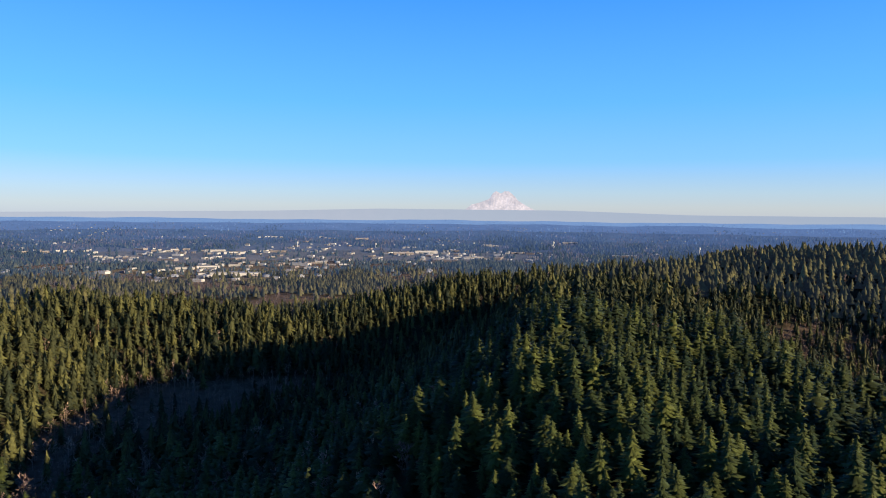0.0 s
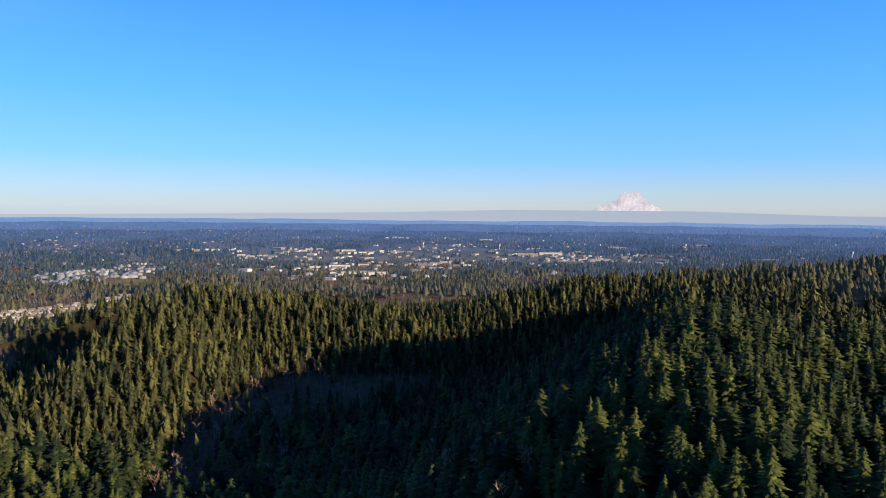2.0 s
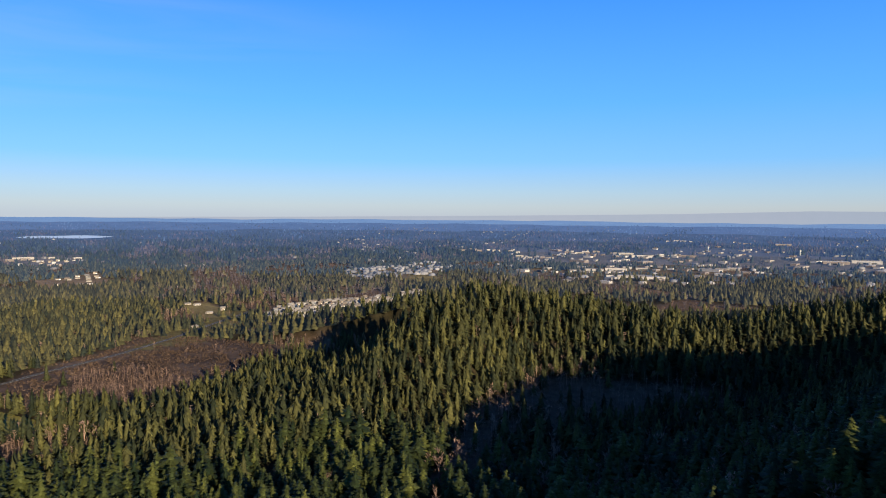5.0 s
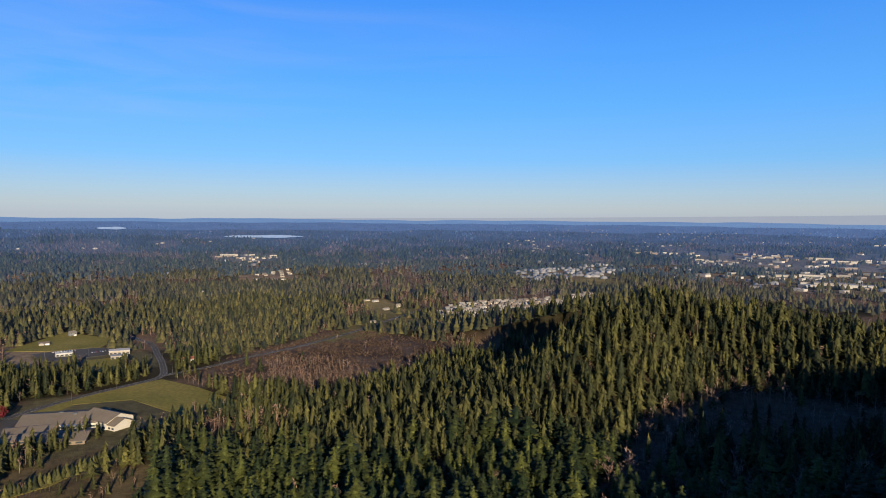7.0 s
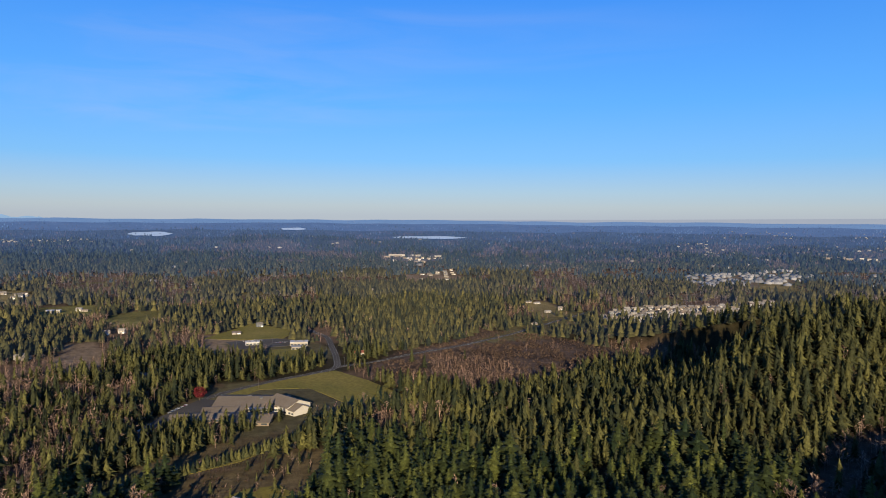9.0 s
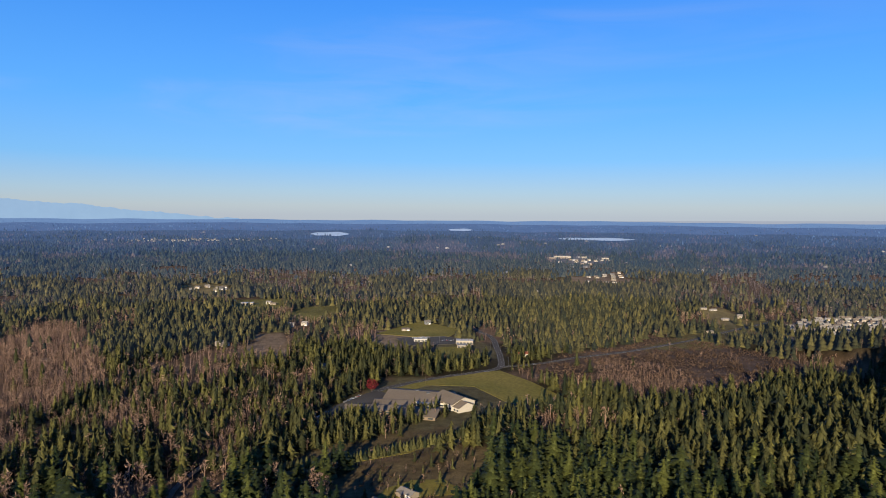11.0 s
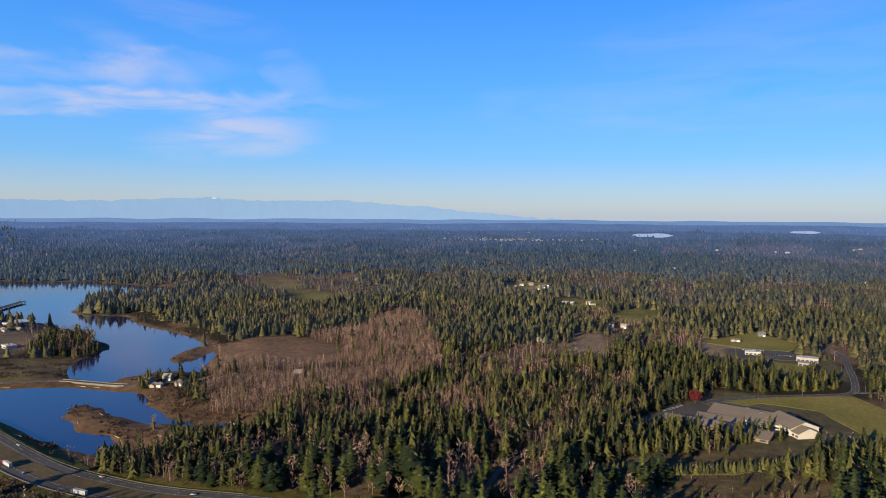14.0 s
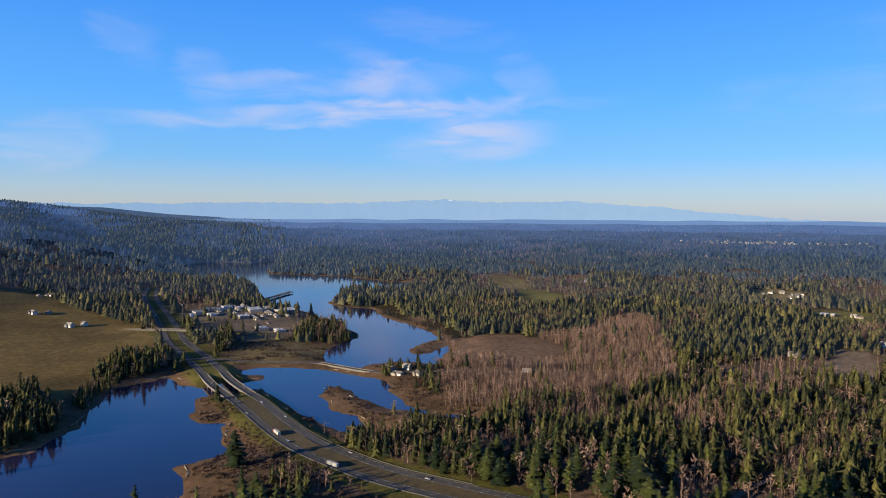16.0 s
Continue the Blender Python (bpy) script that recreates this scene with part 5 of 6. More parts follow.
# ---- houses and other buildings ----
SIDING = varied("house_siding", [(0.30, 0.27, 0.23), (0.42, 0.40, 0.36), (0.22, 0.18, 0.14), (0.28, 0.24, 0.19), (0.16, 0.17, 0.18), (0.34, 0.30, 0.25)])
SHINGLE = varied("roof_shingle", [(0.15, 0.14, 0.13), (0.22, 0.20, 0.18), (0.12, 0.10, 0.09), (0.27, 0.25, 0.23), (0.18, 0.15, 0.12)], rough=0.75)
METAL_ROOF = varied("flat_roof", [(0.36, 0.36, 0.35), (0.48, 0.47, 0.45), (0.26, 0.25, 0.24), (0.55, 0.54, 0.51)], rough=0.55)
STUCCO = varied("commercial_wall", [(0.42, 0.40, 0.36), (0.34, 0.30, 0.25), (0.50, 0.48, 0.45), (0.26, 0.23, 0.19)])
TAN_ROOF = plain("school_roof", (0.150, 0.122, 0.092), (0.185, 0.155, 0.12), big=0.08, small=0.8, rough=0.85, swing=0.12)
CREAM = plain("cream_wall", (0.44, 0.41, 0.35), (0.50, 0.47, 0.41), big=0.1, small=1.0, swing=0.08)
TAN_WALL = plain("brown_brick_wall", (0.17, 0.13, 0.095), (0.22, 0.17, 0.125), big=0.1, small=1.0, swing=0.12)
RED_ROOF = plain("rust_red_roof", (0.22, 0.08, 0.05), (0.28, 0.11, 0.07), big=0.2, small=1.0)
GLASS = plain("window_glass", (0.03, 0.04, 0.05), (0.05, 0.06, 0.07), big=0.3, small=1, rough=0.08, swing=0.1)
GARAGE = plain("garage_door", (0.72, 0.71, 0.68), (0.78, 0.77, 0.74), big=0.3, small=2, swing=0.06)


def gable_wall(w, d, h, rise):
    """Walls of a house, w along x, d along y, with gable ends facing x."""
    bm = bmesh.new()
    x, y = w / 2, d / 2
    a = [bm.verts.new(p) for p in ((-x, -y, -1), (x, -y, -1), (x, y, -1), (-x, y, -1))]
    b = [bm.verts.new(p) for p in ((-x, -y, h), (x, -y, h), (x, y, h), (-x, y, h))]
    r0, r1 = bm.verts.new((-x, 0, h + rise)), bm.verts.new((x, 0, h + rise))
    bm.faces.new((a[0], a[1], b[1], b[0])), bm.faces.new((a[2], a[3], b[3], b[2]))
    bm.faces.new((a[1], a[2], b[2], r1, b[1])), bm.faces.new((a[3], a[0], b[0], r0, b[3]))
    return bm


def gable_roof(w, d, h, rise, over=0.5, thick=0.22):
    bm = bmesh.new()
    x, y = w / 2 + over, d / 2 + over
    drop = rise * over / (d / 2)
    prof = [(-y, h - drop), (0, h + rise), (y, h - drop), (y, h - drop + thick), (0, h + rise + thick), (-y, h - drop + thick)]
    A, B = ([bm.verts.new((s * x, q[0], q[1] + 0.02)) for q in prof] for s in (-1, 1))
    n = len(prof)
    for k in range(n):
        bm.faces.new((A[k], A[(k + 1) % n], B[(k + 1) % n], B[k]))
    for V in (A, B):
        bm.faces.new((V[0], V[1], V[4], V[5])), bm.faces.new((V[1], V[2], V[3], V[4]))
    bmesh.ops.recalc_face_normals(bm, faces=bm.faces)
    return bm


def house(w, d, h, rise, garage=True, wing=False, wall=None, roof=None, name="house"):
    """A detached house with gabled roof, windows, door, garage and chimney, at the origin."""
    top = new(name)
    wall, roof = wall or SIDING, roof or SHINGLE
    part("wall", gable_wall(w, d, h, rise), wall, top)
    part("roof", gable_roof(w, d, h, rise), roof, top)
    if wing:
        q = part("wing_wall", gable_wall(d * 0.7, w * 0.45, h * 0.85, rise * 0.7), wall, top)
        q.matrix_local = pose(-w * 0.22, -d * 0.42, 0, 0, 0, 90)
        q = part("wing_roof", gable_roof(d * 0.7, w * 0.45, h * 0.85, rise * 0.7), roof, top)
        q.matrix_local = pose(-w * 0.22, -d * 0.42, 0, 0, 0, 90)
    floors = 2 if h > 4.5 else 1
    for f in range(floors):
        for s in (-1, 1):
            for x in (-w * 0.3, w * 0.3):
                if (s < 0 and f == 0 and x > 0.1 * w and garage) or (s > 0 and f == 0):
                    continue
                y = s * d / 2
                part("window", boxes((x - 0.8, x + 0.8, y - 0.06, y + 0.06, 0.9 + 2.7 * f, 2.1 + 2.7 * f)), GLASS, top)
    if garage:
        part("garage_door", boxes((w * 0.12, w * 0.45, -d / 2 - 0.08, -d / 2 + 0.04, 0, 2.3)), GARAGE, top)
    part("door", boxes((-w * 0.1 - 0.5, -w * 0.1 + 0.5, -d / 2 - 0.06, -d / 2 + 0.04, 0, 2.05)), BARK, top)
    part("chimney", boxes((w * 0.2, w * 0.2 + 0.8, 0.6, 1.4, h, h + rise + 0.9)), CONCRETE, top)
    return top


def hall(w, d, h, bays=6, wall=None, roof=None, name="commercial_building"):
    """A flat-roofed store or workshop: walls with parapet, roof slab, shop windows, roof units."""
    top = new(name)
    part("wall", boxes((-w / 2, w / 2, -d / 2, d / 2, -1, h)), wall or STUCCO, top)
    part("roof", boxes((-w / 2 - 0.3, w / 2 + 0.3, -d / 2 - 0.3, d / 2 + 0.3, h + 0.005, h + 0.45)), roof or METAL_ROOF, top)
    for k in range(bays):
        x = -w / 2 + w * (k + 0.5) / bays
        part("window", boxes((x - w / bays * 0.33, x + w / bays * 0.33, -d / 2 - 0.06, -d / 2 + 0.05, 0.6, min(h - 0.8, 3.0))), GLASS, top)
    for x, y in ((-w * 0.2, d * 0.1), (w * 0.25, -d * 0.15)):
        part("roof_unit", boxes((x - 1.2, x + 1.2, y - 0.9, y + 0.9, h + 0.45, h + 1.6)), STEEL, top)
    return top


def put(thing, x, y, turn, label, category, group="", z=None):
    z = height(x, y) if z is None else z
    q = copy_thing(thing, pose(x, y, z, 0, 0, turn))
    q.scale = (1 / PLAN, 1 / PLAN, 1 / PLAN)
    return tagged(q, label, category, group)


HOMES = [house(13, 9, 5.4, 2.6, True, True), house(12, 8.5, 5.2, 2.2), house(15, 9, 3.0, 2.0, True, True), house(11, 8, 5.4, 2.8), house(14, 8, 2.9, 1.8, False)]
HALLS = [hall(42, 26, 6.5), hall(28, 18, 5.5, 5), hall(60, 34, 8, 9), hall(22, 14, 4.5, 4)]
FAR_WALL = varied("distant_store_wall", [(0.30, 0.28, 0.26), (0.19, 0.16, 0.15), (0.40, 0.38, 0.36)])
FAR_ROOF = varied("distant_store_roof", [(0.26, 0.24, 0.22), (0.36, 0.34, 0.31), (0.17, 0.15, 0.14), (0.52, 0.49, 0.46)])
FAR_HALLS = [hall(w, d, h, 1, FAR_WALL, FAR_ROOF) for w, d, h in ((48, 26, 8), (34, 18, 7.5), (84, 34, 9), (24, 14, 7))]
for q in (*HOMES, *HALLS, *FAR_HALLS):
    q.matrix_basis = pose(0, 0, 0)
rng = np.random.RandomState(7)
HOME_LABELS = ["two-storey house with pale siding and gabled wing", "two-storey house with pale siding and shingle roof", "long single-storey house with attached garage", "tall narrow two-storey house with steep roof", "single-storey pale mobile home with low roof"]


def settle(outline, pitch, turn, share, kinds, group, size=(0.9, 1.1), limit=200):
    """Homes in rows inside an outline of the plan."""
    pts = np.array(outline, float)
    c, t = pts.mean(0), radians(turn)
    ux, uy = np.array((math.cos(t), math.sin(t))), np.array((-math.sin(t), math.cos(t)))
    n, made = 30, 0
    slots = [(j, i) for j in range(-n, n) for i in range(-n, n)]
    rng.shuffle(slots)
    for j, i in slots:
        q = c + ux * (i * pitch[0] + rng.uniform(-1.5, 1.5)) + uy * (j * pitch[1] + rng.uniform(-2, 2))
        if made >= limit or off_polygon(q[:1], q[1:], outline)[0] > -5 or rng.uniform() > share or height(*q) > PLAIN + 9:
            continue
        if min(off_line(q[:1], q[1:], L)[0] - w for L, w in ROADS) < 4 or off_water(q[:1], q[1:])[0] < 14:
            continue
        k = kinds[rng.randint(len(kinds))]
        put(HOMES[k], q[0], q[1], turn + (0 if j % 2 else 180) + rng.uniform(-5, 5), HOME_LABELS[k], "house", group)
        made += 1


settle(ESTATE, (13.5, 20), 68, 0.92, (0, 1, 1, 3), "houses of the estate", limit=185)
for pts in HAMLETS:
    settle(pts, (21, 27), 62, 0.8, (0, 2, 4, 4), "houses of the hamlets", limit=20)
HOMESTEADS = [(-1654, -317, 75, 4), (-1595, -204, 110, 1), (-1651, -156, 85, 4), (-1474, -127, 95, 4), (-1517, -100, 110, 0), (-1465, -72, 110, 0), (-1514, -66, 95, 2), (-1248, -79, 110, 1), (-1211, 28, 75, 4), (-790, -213, 95, 4), (-838, -37, 110, 2), (-619, -263, 95, 4), (-1499, -118, 75, 1), (-1434, -79, 75, 3), (-1500, -76, 110, 2), (-1474, -62, 60, 4), (-1220, 21, 60, 1), (-839, -42, 110, 0), (-963, 46, 85, 3), (-968, 65, 60, 3)]
HOMESTEADS += [(-1545, 228, 85, 2), (-1562, 248, 110, 4), (-1445, 235, 95, 4), (-1543, 262, 95, 2), (-1719, 328, 110, 2), (-1550, 336, 75, 2), (-1503, 381, 60, 0), (-1519, 407, 75, 2), (-896, 194, 75, 2), (-941, 235, 95, 3), (-1382, 566, 85, 2), (-1274, 543, 110, 3), (-1188, 569, 95, 4), (-1223, 656, 85, 4), (-1022, 576, 110, 2), (-1014, 560, 110, 1), (-881, 685, 85, 4), (-893, 721, 60, 3), (-974, 733, 85, 4), (-993, 728, 75, 4)]
HOMESTEADS += [(-823, 589, 85, 4), (-785, 586, 110, 4), (-1717, 1458, 60, 4), (-611, -1097, 75, 4), (-631, -1103, 110, 2), (-525, -957, 85, 0), (-544, -953, 60, 2), (-517, -859, 95, 0), (-534, -855, 85, 3), (-1388, -1274, 60, 2), (-561, -387, 75, 0), (-557, -375, 85, 2), (-576, -377, 95, 3), (-558, -351, 60, 0), (-362, 80, 30, 2), (-352, 62, 25, 4), (-686, 63, 85, 3)]
for x, y, turn, k in HOMESTEADS:
    put(HOMES[k], x, y, turn, HOME_LABELS[k] + " among trees", "house", "scattered houses")
redh = house(20, 12, 3.2, 2.4, False, True, roof=RED_ROOF)
put(redh, -705, 288, 75, "low house with rust-red roof by the marsh", "house")

# the town on the point: stores, workshops and mobile homes
for x, y, turn, k in ((-656, -659, 60, 1), (-662, -633, 65, 3), (-686, -610, 70, 3), (-777, -797, 60, 0), (-825, -768, 65, 0), (-800, -761, 70, 1), (-817, -805, 60, 1), (-703, -837, 65, 1), (-706, -811, 70, 3), (-719, -760, 60, 1), (-741, -855, 65, 3), (-752, -848, 70, 3), (-772, -852, 60, 1), (-783, -834, 65, 3), (-683, -827, 70, 3)):
    put(HALLS[k], x, y, turn, "pale flat-roofed workshop building in the small town", "store", "buildings of the town")
settle([(-700, -720), (-740, -900), (-830, -890), (-850, -790), (-770, -700)], (13, 17), 60, 0.5, (4, 4, 2), "mobile homes of the town", limit=44)
for x, y, turn in ((-1577, -262, 85), (-1216, -15, 80), (-1708, 1474, 70)):
    put(HALLS[1], x, y, turn, "long low grey-roofed barn among fields", "barn", "barns of the plain")
put(HALLS[1], -790, 244, 72, "white fire station with large doors and flat roof", "fire station")
put(HALLS[3], -765, 236, 72, "low white annex beside the fire station", "store")
put(HALLS[3], -815, 195, 80, "small roadside store with dark walls", "store")
# the city: malls and stores far out
n = 0
for cx, cy, rad in CITY_SPOTS:
    for k in range(int(rad / 11)):
        a, s = rng.uniform(0, 6.28), rad * math.sqrt(rng.uniform())
        x, y = cx + math.cos(a) * s / 0.7, cy + math.sin(a) * s
        far = float(shrink(np.array([math.hypot(x, y)]))[0])
        q = put(FAR_HALLS[rng.choice([0, 1, 2, 3], p=[0.3, 0.35, 0.1, 0.25])], x, y, 75 + rng.choice([0, 90]) + rng.uniform(-6, 6), "pale flat-roofed store in the distant city", "store", "stores of the distant city")
        q.scale = (far / PLAN, far / PLAN, far / PLAN)
for x, y, wide in ((-1322, 2198, 114), (-1289, 2233, 86), (-1056, 2180, 114), (-970, 2383, 86), (-933, 2441, 73), (-823, 2428, 78), (-718, 2376, 83), (-646, 2439, 126), (-749, 1866, 56), (-687, 1919, 79), (-626, 1991, 70), (-488, 1759, 30), (-573, 1688, 59), (-495, 1638, 48), (-412, 2125, 72), (-320, 2082, 70), (-149, 2442, 54), (-59, 2474, 82), (-336, 2875, 64), (-719, 2845, 98), (-478, 2875, 81), (33, 2573, 64), (60, 2370, 46), (260, 2535, 57), (630, 2366, 82), (477, 2753, 31), (184, 2698, 60)):
    turn = math.degrees(math.atan2(y, x)) - 90
    ux, uy = math.cos(radians(turn)), math.sin(radians(turn))
    far = float(shrink(np.array([math.hypot(x, y)]))[0])
    run = -wide / 2
    while run < wide / 2:
        k = rng.choice([0, 1, 2, 3])
        size = (48, 34, 84, 24)[k] * far / PLAN * rng.uniform(0.8, 1.5)
        side = rng.uniform(-18, 18)
        q = put(FAR_HALLS[k], x + ux * (run + size / 2) - uy * side, y + uy * (run + size / 2) + ux * side, turn + rng.uniform(-8, 8), "pale low shopping mall hall in the distant city", "store", "malls of the distant city")
        f = size / (48, 34, 84, 24)[k]
        q.scale = (f, f, f)
        run += size * rng.uniform(1.0, 1.7)
for q in (*HOMES, *HALLS, *FAR_HALLS, redh):
    for o in (*q.children_recursive, q):
        bpy.data.objects.remove(o)

# distant houses, too many to count
rng = np.random.RandomState(12)
HX, HY = [], []
while len(HX) < 520:
    a, r = rng.uniform(-34, 150), math.sqrt(rng.uniform(1500 ** 2, 3500 ** 2))
    x, y = -math.sin(radians(a)) * r, math.cos(radians(a)) * r
    dense = 0.85 if (a < 42 and r > 1700) else 0.12
    if rng.uniform() < dense * max(0.0, float((wobble(np.array([x]), np.array([y]), 150) + 0.5 * wobble(np.array([x]), np.array([y]), 47))[0])) and float(off_water(np.array([x]), np.array([y]))[0]) > 30:
        HX.append(x), HY.append(y)
for k in range(190):                      # the far estate
    x, y = rng.uniform(-1306, -1013), rng.uniform(1176, 1834)
    if off_polygon(np.array([x]), np.array([y]), ESTATE_FAR)[0] < -4:
        HX.append(x), HY.append(y)
for k in range(90):                       # a strip of houses towards the far lake
    a, r = radians(rng.normal(95, 3.2)), rng.normal(2870, 22)
    HX.append(-math.sin(a) * r), HY.append(math.cos(a) * r)
HX, HY = np.array(HX), np.array(HY)
cube = np.array([(-.5, -.5, 0), (.5, -.5, 0), (.5, .5, 0), (-.5, .5, 0), (-.5, -.5, .6), (.5, -.5, .6), (.5, .5, .6), (-.5, .5, .6), (-.5, 0, 1.0), (.5, 0, 1.0)])
cube_f = np.array([(0, 1, 5), (0, 5, 4), (2, 3, 7), (2, 7, 6), (1, 2, 6), (1, 6, 5), (3, 0, 4), (3, 4, 7), (4, 5, 9), (4, 9, 8), (6, 7, 8), (6, 8, 9), (5, 6, 9), (7, 4, 8)])
# far walls, greyed, with blue haze painted on as emission
FAR_HOUSE_HAZED = foliage("distant_house_walls", (0.10, 0.10, 0.10), (0.27, 0.26, 0.25), glow=(0.02, 0.035, 0.07))
hs = shrink(np.hypot(HX, HY))
plant("distant_houses", [(cube, cube_f)], HX, HY, ground_z(HX, HY), 7 * hs, rng.uniform(8, 18, len(HX)) * hs, FAR_HOUSE_HAZED, "pale roofs of countless distant houses among trees", "houses", rng)

# ---- the school ----
def wing(parent, x, y, turn, w, d, h, rise, roof=TAN_ROOF, wall=CREAM, windows=5):
    for nm, bm, mt in (("wall", gable_wall(w, d, h, rise), wall), ("roof", gable_roof(w, d, h, rise, 1.0, 0.35), roof)):
        part(nm, bm, mt, parent).matrix_local = pose(x, y, 0, 0, 0, turn)
    for k in range(windows):
        u = -w / 2 + w * (k + 0.5) / windows
        for s in (-1, 1):
            part("window", boxes((u - w / windows * 0.3, u + w / windows * 0.3, s * d / 2 - 0.08, s * d / 2 + 0.08, 1.0, min(2.6, h - 0.6))), GLASS, parent).matrix_local = pose(x, y, 0, 0, 0, turn)


school = new("school")
school.matrix_basis = pose(-538, 127, height(-538, 127))
school.scale = (0.87, 0.87, 0.87)
tagged(school, "sprawling cream school with low tan gabled roofs", "school")
wing(school, -16, 6, 62, 62, 40, 4.6, 4.2)
wing(school, 8, 32, 20, 32, 26, 6.0, 5.0)
wing(school, 22, 34, 20, 22, 18, 4.6, 4.0)
wing(school, 8, -46, 70, 46, 20, 3.0, 2.4, wall=TAN_WALL)
wing(school, 30, -8, 62, 40, 30, 3.0, 2.8, wall=TAN_WALL)
wing(school, -4, -22, 70, 36, 22, 3.2, 2.2, wall=TAN_WALL)
part("canopy", boxes((-2, 14, -3, 16, 4.2, 4.6)), METAL_ROOF, school, "white flat entrance canopy")
part("roof_unit", boxes((-20, -17, 2, 5, 8, 9.6)), STEEL, school)
part("roof_unit", boxes((-10, -7, 10, 13, 7.6, 9.2)), STEEL, school)

# ---- vehicles ----
CAR_PAINT = varied("car_paint", [(0.75, 0.75, 0.74), (0.05, 0.05, 0.055), (0.35, 0.36, 0.38), (0.30, 0.03, 0.03), (0.05, 0.09, 0.2), (0.8, 0.8, 0.8)], rough=0.3, swing=0.03)
RUBBER = plain("tyre_rubber", (0.02, 0.02, 0.02), (0.03, 0.03, 0.03), rough=0.9)
LAMP = plain("lamp_glass", (0.6, 0.55, 0.5), (0.65, 0.6, 0.55), rough=0.2)


def wheel(parent, x, y, r=0.33, w=0.22):
    bm = bmesh.new()
    rod(bm, 0, 0, -w / 2, w / 2, r, 12)
    part("wheel", bm, RUBBER, parent).matrix_local = pose(x, y, r, 90, 0, 0)


def car():
    top = new("car")
    bm = bmesh.new()
    prof = [(-2.2, 0.35), (2.2, 0.35), (2.25, 0.75), (1.2, 0.92), (-2.2, 0.95)]
    A, B = ([bm.verts.new((p[0], s, p[1])) for p in prof] for s in (-0.88, 0.88))
    for k in range(5):
        bm.faces.new((A[k], A[(k + 1) % 5], B[(k + 1) % 5], B[k]))
    bm.faces.new(A[::-1]), bm.faces.new(B)
    bmesh.ops.bevel(bm, geom=bm.edges[:], offset=0.07, segments=2, affect="EDGES")
    part("body", bm, CAR_PAINT, top)
    bm = bmesh.new()
    a = [bm.verts.new((x, y, 0.93)) for x, y in ((-2.0, -0.8), (1.05, -0.8), (1.05, 0.8), (-2.0, 0.8))]
    b = [bm.verts.new((x, y, 1.46)) for x, y in ((-1.5, -0.62), (0.3, -0.62), (0.3, 0.62), (-1.5, 0.62))]
    for k in range(4):
        bm.faces.new((a[k], a[(k + 1) % 4], b[(k + 1) % 4], b[k]))
    part("windows", bm, GLASS, top)
    part("roof", boxes((-1.5, 0.3, -0.62, 0.62, 1.455, 1.5)), CAR_PAINT, top)
    for x in (-1.35, 1.35):
        for y in (-0.8, 0.8):
            wheel(top, x, y)
    for y in (-0.6, 0.6):
        part("headlight", boxes((2.18, 2.27, y - 0.18, y + 0.18, 0.6, 0.74)), LAMP, top)
    return top


def lorry():
    top = new("lorry")
    part("trailer", boxes((-9, 3.2, -1.25, 1.25, 1.1, 4.0)), PAINT_WHITE, top, "white box trailer")
    bm = boxes((3.7, 6.2, -1.2, 1.2, 0.6, 3.3))
    bmesh.ops.bevel(bm, geom=bm.edges[:], offset=0.2, segments=2, affect="EDGES")
    part("cab", bm, CAR_PAINT, top)
    part("windscreen", boxes((6.12, 6.24, -1.0, 1.0, 2.0, 2.9)), GLASS, top)
    for x in (-8, -6.8, 2.2, 3.4, 5.4):
        for y in (-1.05, 1.05):
            wheel(top, x, y, 0.5, 0.3)
    return top


CAR, LORRY = car(), lorry()
for q in (CAR, LORRY):
    q.scale = (1 / PLAN, 1 / PLAN, 1 / PLAN)


def on_highway(thing, s, off, back, label, category):
    k = int(np.argmin(np.hypot(*(hw_pts - np.array(s)).T)))
    q = hw_pts[k] + hw_x[k] * off
    way = math.degrees(math.atan2(hw_x[k][0], -hw_x[k][1]))
    tagged(copy_thing(thing, pose(q[0], q[1], hw_z[k] + 0.02, 0, 0, way + (180 if back else 0))), label, category, "traffic on the highway")


on_highway(LORRY, (-372, -338), -8.0, False, "white articulated box lorry on the highway", "lorry")
on_highway(LORRY, (-346, -265), -11.4, False, "flatbed-like dark lorry on the highway", "lorry")
for s, off, back in (((-360, -312), -8.0, 0), ((-395, -388), -11.4, 0), ((-412, -420), -8.0, 0), ((-448, -492), -8.0, 0), ((-442, -480), -11.4, 0), ((-352, -270), 11.4, 1), ((-405, -408), 8.0, 1), ((-432, -462), 11.4, 1), ((-385, -365), 11.4, 1), ((-510, -620), 8.0, 1), ((-540, -670), -8.0, 0), ((-560, -705), 11.4, 1), ((-600, -775), -11.4, 0), ((-620, -806), 8.0, 1), ((-655, -860), -8.0, 0), ((-342, -200), 8.0, 1), ((-347, -150), -8.0, 0)):
    on_highway(CAR, s, off, back, "passenger car driving on the highway", "car")
rng = np.random.RandomState(21)
